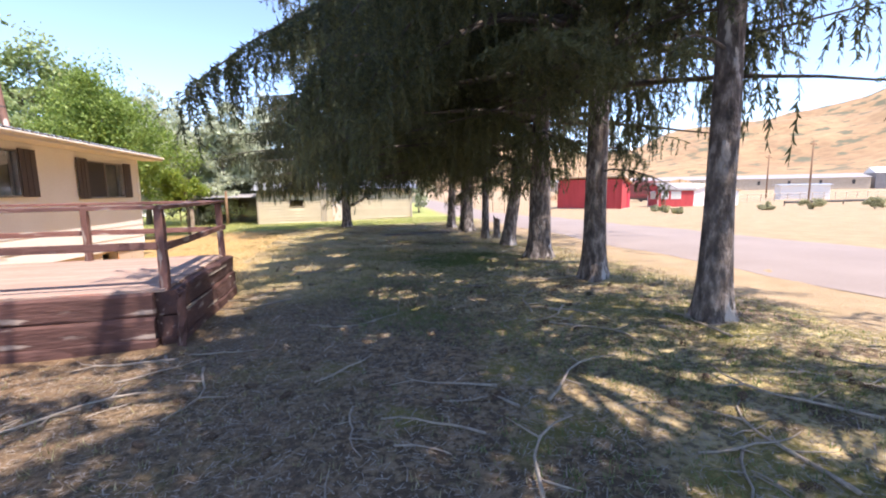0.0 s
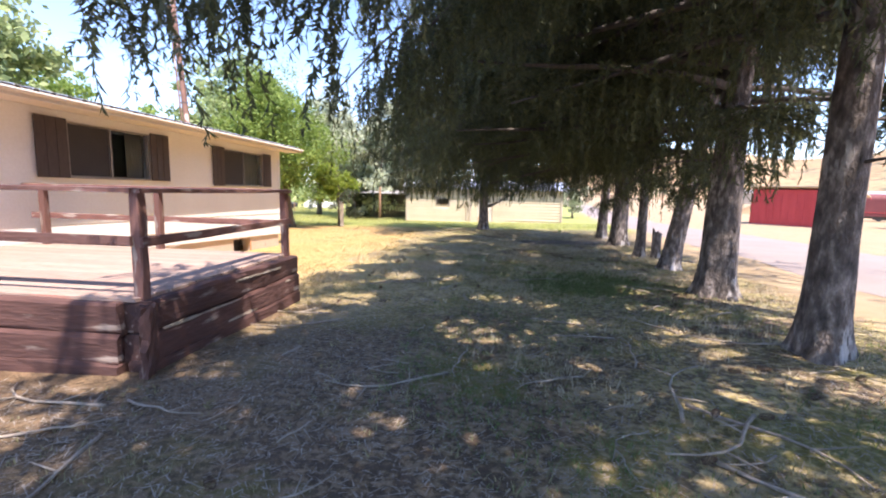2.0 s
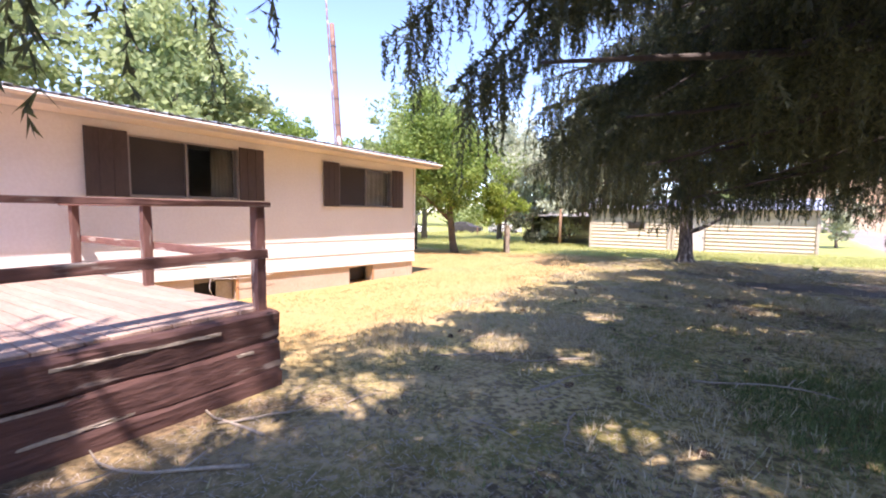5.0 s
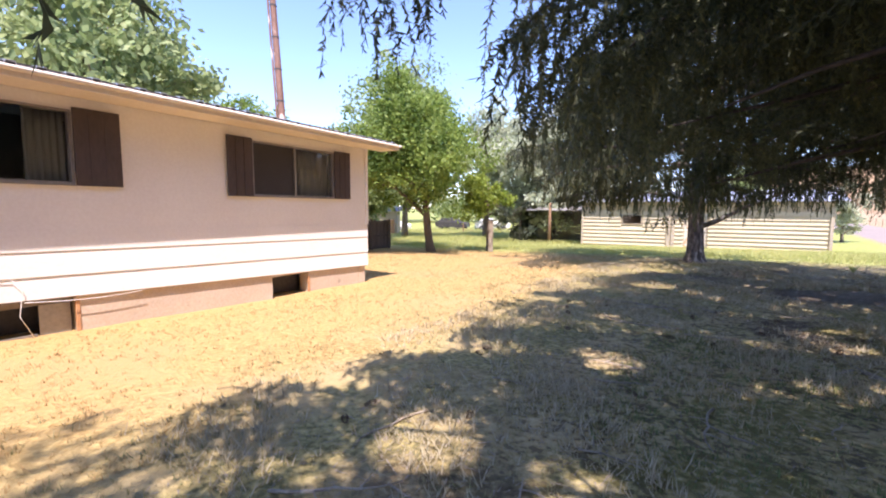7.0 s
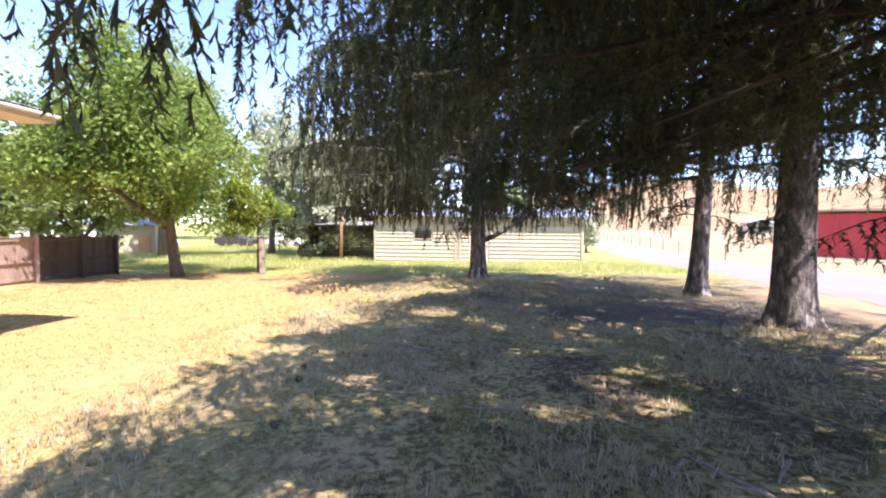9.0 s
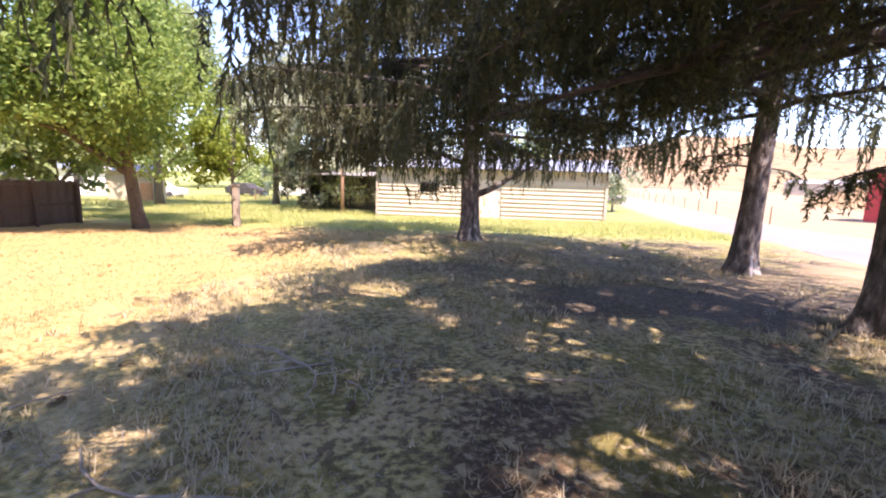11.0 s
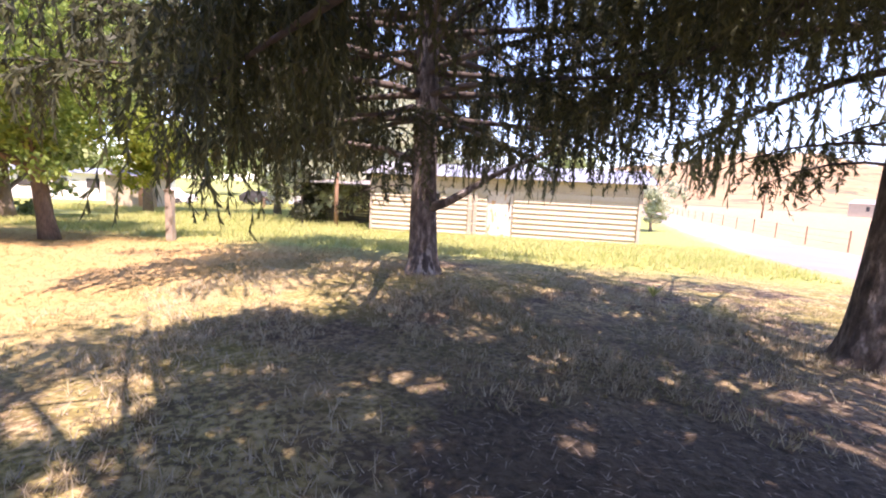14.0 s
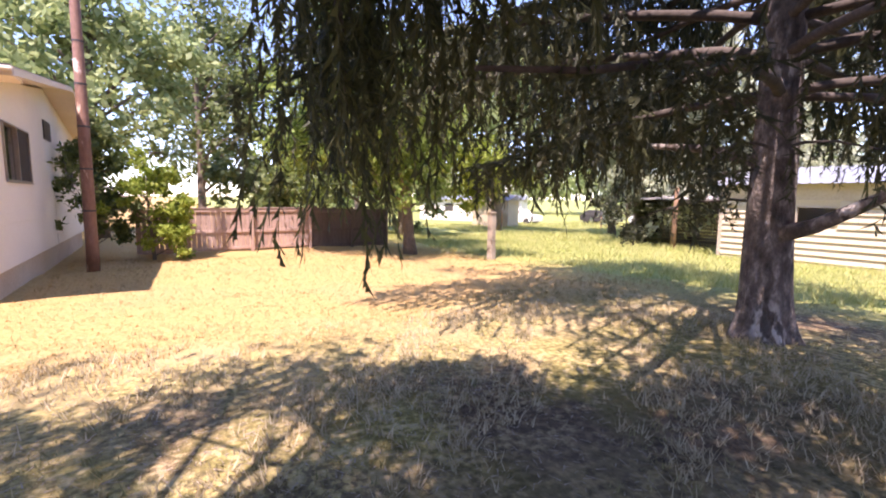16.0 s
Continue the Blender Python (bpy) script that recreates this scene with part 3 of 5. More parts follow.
        listed("roof_deck", v, [(0, 2, 6, 4), (1, 5, 7, 3), (0, 4, 5, 1), (2, 3, 7, 6), (0, 1, 3, 2)], M_FASCIA, h)
    xe = HX + over
    part("fascia", boxed(xe, xe + 0.025, y0, y1, EAVE - 0.04, EAVE + 0.085, 0.004), M_FASCIA, h, "cream painted fascia board")
    v, f = [], []
    for i, yy in enumerate((y0, y1)):
        for k in range(7):
            a = math.pi * k / 6
            v.append((xe + 0.027 + 0.035 - 0.035 * math.cos(a), yy, EAVE + 0.075 - 0.055 * math.sin(a)))
    f = [(k, k + 1, k + 8, k + 7) for k in range(6)] + [tuple(range(7)), tuple(range(13, 6, -1))]
    g = listed("gutter", v, f, M_FASCIA, h, True, "cream half-round gutter")
    g.modifiers.new("thick", "SOLIDIFY").thickness = 0.004
    # dark strip added for the shade in the open rib ends
    part("rib_shade", boxed(xe - 0.03, xe - 0.012, y0 + 0.02, y1 - 0.02, EAVE + 0.086, EAVE + 0.132), M_DARK, h, "dark strip added as shade under the roof ribs")
    part("soffit", boxed(HX + 0.03, xe, y0, y1, EAVE - 0.03, EAVE - 0.012), M_FASCIA, h, "cream boarded soffit")
    for sx, xa in ((1, xe), (-1, HB - over)):
        zr = EAVE + 0.1 + PITCH * abs(xa - RIDGE_X)
        v = [(xa, yy, EAVE - 0.02 + dz) for yy in (y1 - 0.02, y1 + 0.008) for dz in (0, 0.11)] + [(RIDGE_X, yy, zr - 0.12 + dz) for yy in (y1 - 0.02, y1 + 0.008) for dz in (0, 0.11)]
        listed("bargeboard", v, [(0, 2, 6, 4), (1, 5, 7, 3), (0, 4, 5, 1), (2, 3, 7, 6), (0, 1, 3, 2)], M_FASCIA, h)
    # loose cable along the foot of the wall
    v, f = [], []
    pts = [(HX + 0.035, 8.0 + 0.2 * i, 0.36 - 0.004 * i + 0.012 * math.sin(i * 1.7)) for i in range(13)]
    pts += [(HX + 0.04, 10.6, 0.31), (HX + 0.05, 10.71, 0.15), (HX + 0.03, 10.67, -0.18), (HX + 0.02, 10.79, -0.47)]
    tube(v, f, pts, [0.005] * len(pts), 5)
    listed("cable", v, f, M_WHITE, h, True, "loose white cable")
    v, f = [], []
    pts = [(HX + 0.045, 10.72 + 0.15 * i, front_line(0, 10.72 + 0.15 * i) - 0.02 - 0.035 * math.sin(math.pi * i / 9)) for i in range(10)]
    tube(v, f, pts, [0.005] * len(pts), 5)
    listed("cable", v, f, M_WHITE, h, True, "loose white cable")


def make_deck():
    d = base("deck", 0, 0, 0, 0, "raised timber deck edged with dark red railway ties", "deck")
    x0, x1, y0, y1, top = -6.38, -1.90, 5.66, 8.60, 0.40
    n = 21
    w = (y1 - y0) / n
    rnd = random.Random(3)
    for i in range(n):
        y = y0 + i * w
        b = part("deck_board", boxed(x0, x1 - 0.05 - rnd.uniform(0, 0.03), y + 0.004, y + w - 0.004, top - 0.035 + rnd.uniform(-0.004, 0.004), top, 0.004), M_DECK, d)
    # joist box beneath, then two courses of ties on three sides
    part("joists", boxed(x0, x1 - 0.2, y0 + 0.2, y1 - 0.2, -0.30, top - 0.04), M_TIE, d)
    for c, z in enumerate((0.235, -0.045, -0.30)):
        h = 0.275
        off = 0.04 * c
        t = part("tie", rough_timber(x1 - x0 - 0.16, 0.24, h, 11 + c), M_TIE, d, "dark red weathered railway tie")
        t.matrix_basis = pose(x0, y0 + 0.03 - off * 0.4, z)
        t = part("tie", rough_timber(y1 - y0 + 0.04, 0.24, h, 21 + c), M_TIE, d, "dark red weathered railway tie")
        t.matrix_basis = pose(x1 - 0.05 + off * 0.4, y0 - 0.02, z, 0, 0, 90)
        t = part("tie", rough_timber(x1 - x0 - 0.10, 0.22, h - 0.05, 31 + c), M_TIE, d, "dark red weathered railway tie")
        t.matrix_basis = pose(x0, y1 - 0.09, z)
    # splintered corner stake and pale split edges of the ties
    part("stake", rough_timber(0.72, 0.13, 0.09, 77, 7, 0.02), M_TIE, d, "splintered dark corner stake").matrix_basis = pose(x1 + 0.10, y0 - 0.10, -0.32, 0, -86, 12)
    for k, (yy, zz, ll) in enumerate(((y0 + 0.15, 0.10, 2.55), (y0 + 1.3, 0.30, 1.1), (y0 + 0.9, -0.12, 1.3))):
        part("split_edge", rough_timber(ll, 0.016, 0.022, 80 + k, 14, 0.006), M_TWIG, d, "pale split wood edge").matrix_basis = pose(x1 + 0.076, yy, zz, 0, 1.2, 90)
    # posts and rails
    def post(x, y, zt=1.325):
        p = part("post", rough_timber(zt - top + 0.2, 0.095, 0.095, int(x * 100 + y * 37), 5, 0.005), M_RED, d, "red-brown square post")
        p.matrix_basis = pose(x, y, top - 0.2, 0, -90, 0)
    for x in (-1.98, -4.02, -6.0):
        post(x, 5.78)
        post(x, 8.54)
    def rail(x, y, length, rz, z, w, h, seed):
        r = part("rail", rough_timber(length, w, h, seed, 7, 0.004), M_RED, d, "flaking red-brown rail")
        r.matrix_basis = pose(x, y, z, 0, 0, rz)
    rail(-6.3, 5.78, 4.32, 0, 1.345, 0.15, 0.045, 41)
    rail(-6.3, 8.54, 4.36, 0, 1.345, 0.15, 0.045, 42)
    rail(-1.97, 5.72, 2.90, 90, 1.343, 0.15, 0.045, 43)
    rail(-6.3, 5.71, 4.30, 0, 0.905, 0.035, 0.085, 44)
    rail(-6.3, 8.61, 4.30, 0, 0.86, 0.035, 0.085, 45)
    rail(-1.91, 5.72, 2.86, 90, 0.895, 0.035, 0.085, 46)


def make_mast():
    x, y = -10.12, 18.15
    g = gz(x, y)
    m = base("mast", x, y, g, 0, "tall rusty red wooden mast beside the house end", "mast")
    top = 8.1 - g
    lean = lambda z: (-0.075 * z, 0.0, z)
    v, f = [], []
    pts = [lean(z) for z in np.linspace(0, top, 14)]
    tube(v, f, pts, [0.128 - 0.038 * i / 13 for i in range(14)], 12, 0.02, random.Random(2))
    listed("pole", v, f, M_MAST, m, True, "peeling red-brown painted pole")
    v, f = [], []
    pts = [(p[0] - 0.15, p[1] - 0.06, p[2]) for p in (lean(z) for z in np.linspace(1.0, top + 3.2, 14))]
    tube(v, f, pts, [0.03] * 14, 8)
    listed("pipe", v, f, M_MAST, m, True, "thin steel antenna pipe")
    for z in np.arange(1.4, top, 0.95):
        v, f = [], []
        c = lean(z)
        r = 0.130 - 0.038 * z / top
        tube(v, f, [(c[0], c[1], z - 0.02), (c[0], c[1], z + 0.02)], [r + 0.008] * 2, 12)
        listed("band", v, f, M_DARK, m)


def make_shed():
    y, x0, x1, zb, zt = 38.4, -6.0, 6.6, -1.30, 1.06
    s = base("shed", 0, 0, 0, 0, "long low cream shed of lapped boards with metal roof", "shed")
    door, win = (-0.10, 1.05, -1.22, 1.02), (-3.55, -2.4, 0.22, 0.86)
    bm = slab(x0, x1, zb - 0.2, 1.62, [door, win], lambda u, z: (u, y, z), (0, 0.12, 0))
    part("wall", bm, M_SHED, s)
    part("wall", boxed(x0, x0 + 0.12, y + 0.12, y + 4.5, zb - 0.2, 1.62), M_SHED, s)
    part("wall", boxed(x1 - 0.12, x1, y + 0.12, y + 4.5, zb - 0.2, 1.62), M_SHED, s)
    part("wall", boxed(x0, x1, y + 4.5, y + 4.62, zb - 0.2, 2.2), M_SHED, s)
    k, z = 0, zb
    while z < zt - 0.02:
        zz = min(z + 0.235, zt)
        cuts = [h for h in (door, win) if h[2] < zz - 0.02 and h[3] > z + 0.02]
        u = x0
        for a, b in [(c[0] - 0.05, c[1] + 0.05) for c in sorted(cuts)] + [(x1, x1)]:
            if a - u > 0.05:
                bm = bmesh.new()
                prof = [(y - 0.002, z + 0.006), (y - 0.080, z + 0.006), (y - 0.012, zz), (y - 0.002, zz)]
                rings = [[bm.verts.new((q, py, pz)) for py, pz in prof] for q in (u, a)]
                bm.faces.new(rings[0]), bm.faces.new(rings[1][::-1])
                for j in range(4):
                    bm.faces.new((rings[0][j], rings[1][j], rings[1][(j + 1) % 4], rings[0][(j + 1) % 4]))
                bmesh.ops.recalc_face_normals(bm, faces=bm.faces)
                part("siding_board", bm, M_SHED, s)
            u = b
        z += 0.235
    part("frieze", boxed(x0, x1, y - 0.03, y - 0.004, zt + 0.01, 1.60), M_SHEDTRIM, s, "plain tan frieze board")
    for a, b in ((x0 - 0.03, x0 + 0.10), (x1 - 0.12, x1 + 0.03), (-1.05, -0.84), (-0.78, -0.60)):
        part("trim", boxed(a, b, y - 0.12, y - 0.082, zb - 0.05, zt + 0.3, 0.008), M_SHEDTRIM, s, "tan upright trim board")
    dr = part("door", boxed(door[0], door[1], y + 0.02, y + 0.06, door[2], door[3], 0.005), M_SHEDDOOR, s, "worn pale door with rusty stains")
    for a, b, c, d in ((door[0] - 0.05, door[0], door[2], door[3] + 0.05), (door[1], door[1] + 0.05, door[2], door[3] + 0.05), (door[0], door[1], door[3], door[3] + 0.05)):
        part("door_frame", boxed(a, b, y - 0.03, y + 0.02, c, d), M_SHEDTRIM, dr)
    part("handle", boxed(door[1] - 0.12, door[1] - 0.08, y - 0.03, y + 0.02, -0.2, -0.1, 0.01), M_DARK, dr)
    w = part("window", boxed(win[0], win[1], y + 0.05, y + 0.056, win[2], win[3]), M_GLASS, s, "small dark shed window")
    for a, b, c, d in ((win[0], win[1], win[3] - 0.05, win[3]), (win[0], win[1], win[2], win[2] + 0.05), (win[0], win[0] + 0.05, win[2] + 0.05, win[3] - 0.05), (win[1] - 0.05, win[1], win[2] + 0.05, win[3] - 0.05)):
        part("frame", boxed(a, b, y - 0.06, y + 0.04, c, d), M_SHEDTRIM, w)
    prof, q = [], x0 - 0.35
    while q < x1 + 0.35:
        prof += [(q, 0), (q + 0.22, 0), (q + 0.24, 0.03), (q + 0.28, 0.03)]
        q += 0.30
    v, f = [], []
    for q, dz in prof:
        v += [(q, y - 0.45, 1.62 + dz), (q, y + 2.4, 2.34 + dz), (q, y + 5.0, 1.75 + dz)]
    for i in range(len(prof) - 1):
        o = 3 * i
        f += [(o, o + 3, o + 4, o + 1), (o + 1, o + 4, o + 5, o + 2)]
    r = listed("roof", v, f, M_ROOF, s, label="ribbed pale metal roof")
    r.modifiers.new("thick", "SOLIDIFY").thickness = 0.012


def make_lean_to():
    """Open-fronted dark lean-to between the shrubs and the shed, with a slatted back."""
    x0, x1, y0, y1 = -11.0, -6.12, 40.2, 42.4
    g = gz(-8.5, 40.5)
    s = base("lean_to", 0, 0, 0, 0, "dark open lean-to with slatted back beside the cream shed", "lean-to")
    z = g + 0.02
    while z < g + 2.2:
        part("slat", boxed(x0, x1, y1, y1 + 0.03, z, z + 0.15, 0.004), M_FENCEDARK, s)
        z += 0.165
    for k in range(5):
        part("shelf", boxed(-9.6, -8.75, y0 + 1.1, y0 + 1.5, g + 0.25 + 0.28 * k, g + 0.29 + 0.28 * k, 0.004), M_FENCEDARK, s)
    part("side", boxed(x0 - 0.04, x0, y0, y1 + 0.03, g - 0.1, g + 2.3), M_FENCEDARK, s)
    for x in (x0 + 0.06, -6.3):
        part("post", boxed(x - 0.06, x + 0.06, y0 - 0.12, y0, g - 0.1, g + 2.34, 0.008), M_FENCEDARK, s)
    v = [(x0 - 0.3, y0 - 0.5, g + 2.36), (x1, y0 - 0.5, g + 2.36), (x1, y1 + 0.3, g + 2.62), (x0 - 0.3, y1 + 0.3, g + 2.62)]
    v += [(p[0], p[1], p[2] + 0.05) for p in v]
    listed("roof", v, [(3, 2, 1, 0), (4, 5, 6, 7), (0, 1, 5, 4), (1, 2, 6, 5), (2, 3, 7, 6), (3, 0, 4, 7)], M_GREYROOF, s)


def make_fence():
    x, y0, y1 = -13.35, 18.9, 27.2
    fn = base("fence", 0, 0, 0, 0, "weathered wooden privacy fence, far part coloured dark for tree shade", "fence")
    rnd = random.Random(8)
    y = y0
    while y < y1 - 0.05:
        # past y 24.1 the leafy tree's shade is put into the wood colour
        g, dark = gz(x, y), y > 24.1
        t = g + 1.48 + rnd.uniform(-0.03, 0.03) if dark else g + 1.42
        part("picket", boxed(x - 0.011, x + 0.011, y + (0.001 if dark else 0.004), y + (0.144 if dark else 0.138), g + 0.04, t, 0.003), M_FENCEDARK if dark else M_FENCE, fn)
        y += 0.145
    for a, b, mat in ((y0, 24.08, M_FENCE), (24.12, y1, M_FENCEDARK)):
        g = (gz(x, a) + gz(x, b)) / 2
        for z, w in ((1.36, 0.09), (0.68, 0.10), (0.12, 0.08)):
            part("rail", boxed(x + 0.013, x + 0.05, a, b, g + z - w / 2, g + z + w / 2, 0.004), mat, fn)
    part("cap", boxed(x - 0.04, x + 0.07, y0, 24.08, gz(x, 21.5) + 1.43, gz(x, 21.5) + 1.46, 0.004), M_FENCE, fn)
    for y in (20.2, 22.15, 24.1, 25.7, 27.15):
        part("post", boxed(x + 0.052, x + 0.14, y - 0.045, y + 0.045, gz(x, y) - 0.2, gz(x, y) + 1.55, 0.006), M_FENCE if y < 25 else M_FENCEDARK, fn)


make_house()
make_deck()
make_mast()
make_shed()
make_lean_to()
make_fence()


# ---------------------------------------------------------------- conifers
def trunk_mesh(name, parent, height, r, seed, material, lean=(0, 0), flare=0.6, buried=0.25):
    """A tapered trunk with root flare and furrowed bark relief."""
    rnd = random.Random(seed)
    sides, v, f = 28, [], []
    zs = [-buried, 0, 0.06, 0.14, 0.25, 0.4, 0.6, 0.85, 1.15, 1.5] + list(np.arange(2.0, height, 0.5)) + [height]
    lob = [(rnd.uniform(0, 6.28), rnd.choice((3, 4, 5))) for _ in range(2)]
    for z in zs:
        h = max(z, 0)
        rad = r * (1 - 0.93 * (h / height) ** 0.9)
        fl = flare * math.exp(-h / 0.22) + 0.11 * math.exp(-h / 0.8)
        for k in range(sides):
            a = 2 * math.pi * k / sides
            ridge = 1 + fl * (0.55 + 0.45 * math.cos(lob[0][1] * a + lob[0][0])) + 0.05 * math.cos(lob[1][1] * a + lob[1][0] + h * 0.3)
            ridge += 0.10 * noise.noise(Vector((math.cos(a) * 5 + seed, math.sin(a) * 5, z * 1.1)))
            v.append((rad * ridge * math.cos(a) + lean[0] * h, rad * ridge * math.sin(a) + lean[1] * h, z))
    n = len(zs)
    for i in range(n - 1):
        for k in range(sides):
            o, q = i * sides, (i + 1) * sides
            f.append((o + k, o + (k + 1) % sides, q + (k + 1) % sides, q + k))
    return listed(name, v, f, material, parent, True, "rough furrowed grey-brown trunk")


def strands_to_needles(P, D, L, seed, teeth, width, planes):
    """Feathered strands: start P, way D, length L. Each carries combs of needles on both sides, in one or more planes."""
    rng = np.random.default_rng(seed)
    n = len(P)
    t = np.linspace(0, 1, teeth + 1)[None, :] * np.ones((n, 1))
    C = P[:, None, :] + D[:, None, :] * (t * L[:, None])[..., None]
    C[..., 2] -= 0.18 * (t ** 2) * L[:, None]
    C[:, 1:-1] += rng.normal(size=(n, teeth - 1, 3)) * 0.012
    out = []
    for k in range(planes):
        s = unit(np.cross(D, rng.normal(size=D.shape)))[:, None, :]
        for sign in (-1, 1):
            w = width * rng.uniform(0.35, 1.5, (n, teeth, 1)) * (1 - 0.45 * t[:, 1:, None] ** 2)
            a, b = C[:, :-1], C[:, 1:]
            slip = (b - a) * (0.5 if sign > 0 else 0.0) + (b - a) * rng.uniform(-0.2, 0.2, (n, teeth, 1))
            a, b = a + slip, a + slip + (b - a) * 0.85
            tip = b + s * sign * w + (b - a) * rng.uniform(0.1, 1.3, (n, teeth, 1)) + rng.normal(size=(n, teeth, 3)) * width * 0.16
            out.append(np.stack([a, b, tip], 2).reshape(-1, 3, 3))
    return np.concatenate(out)


# gaps in the crowns, by where the sun comes through to the ground: x, y, radius
GAPS = [(x, y, r + 0.12) for x, y, r in (
    (1.05, 7.4, 0.42), (1.67, 7.1, 0.19), (-1.02, 8.75, 0.3), (3.62, 7.4, 0.27), (2.04, 2.96, 0.2), (2.9, 2.65, 0.19), (2.1, 2.46, 0.14), (-1.57, 3.76, 0.16), (-1.96, 4.47, 0.13), (-2.43, 4.52, 0.15), (-2.04, 5.3, 0.12), (-1.63, 7.4, 0.2), (2.87, 5.68, 0.22), (-3.14, 5.76, 0.24), (1.32, 9.28, 0.2), (4.06, 6.01, 0.21), (2.18, 7.73, 0.1), (3.47, 9.76, 0.16), (-0.62, 10.98, 0.27), (0.38, 10.94, 0.17), (2.06, 15.8, 0.17), (1.8, 13.38, 0.16), (0, 19.7, 0.33), (2.8, 18.17, 0.60), (2.38, 15.24, 0.14), (2.4, 13.77, 0.11), (3.28, 17.85, 0.28), (3.45, 16.89, 0.13), (2.6, 19.25, 0.14), (1.96, 20.73, 0.09), (-1.1, 21.9, 0.3))]

# the way across the lawn, kept clear of low boughs
LANE = [(0.0, -0.5), (1.1, 2.2), (1.75, 4.7), (1.0, 8.0), (0.9, 11.5), (1.9, 14.4), (2.85, 17.6), (2.8, 19.8)]


def off_lane(x, y):
    best = 99.0
    for (xa, ya), (xb, yb) in zip(LANE, LANE[1:]):
        ux, uy = xb - xa, yb - ya
        q = min(1.0, max(0.0, ((x - xa) * ux + (y - ya) * uy) / (ux * ux + uy * uy)))
        best = min(best, math.hypot(x - xa - q * ux, y - ya - q * uy))
    return best


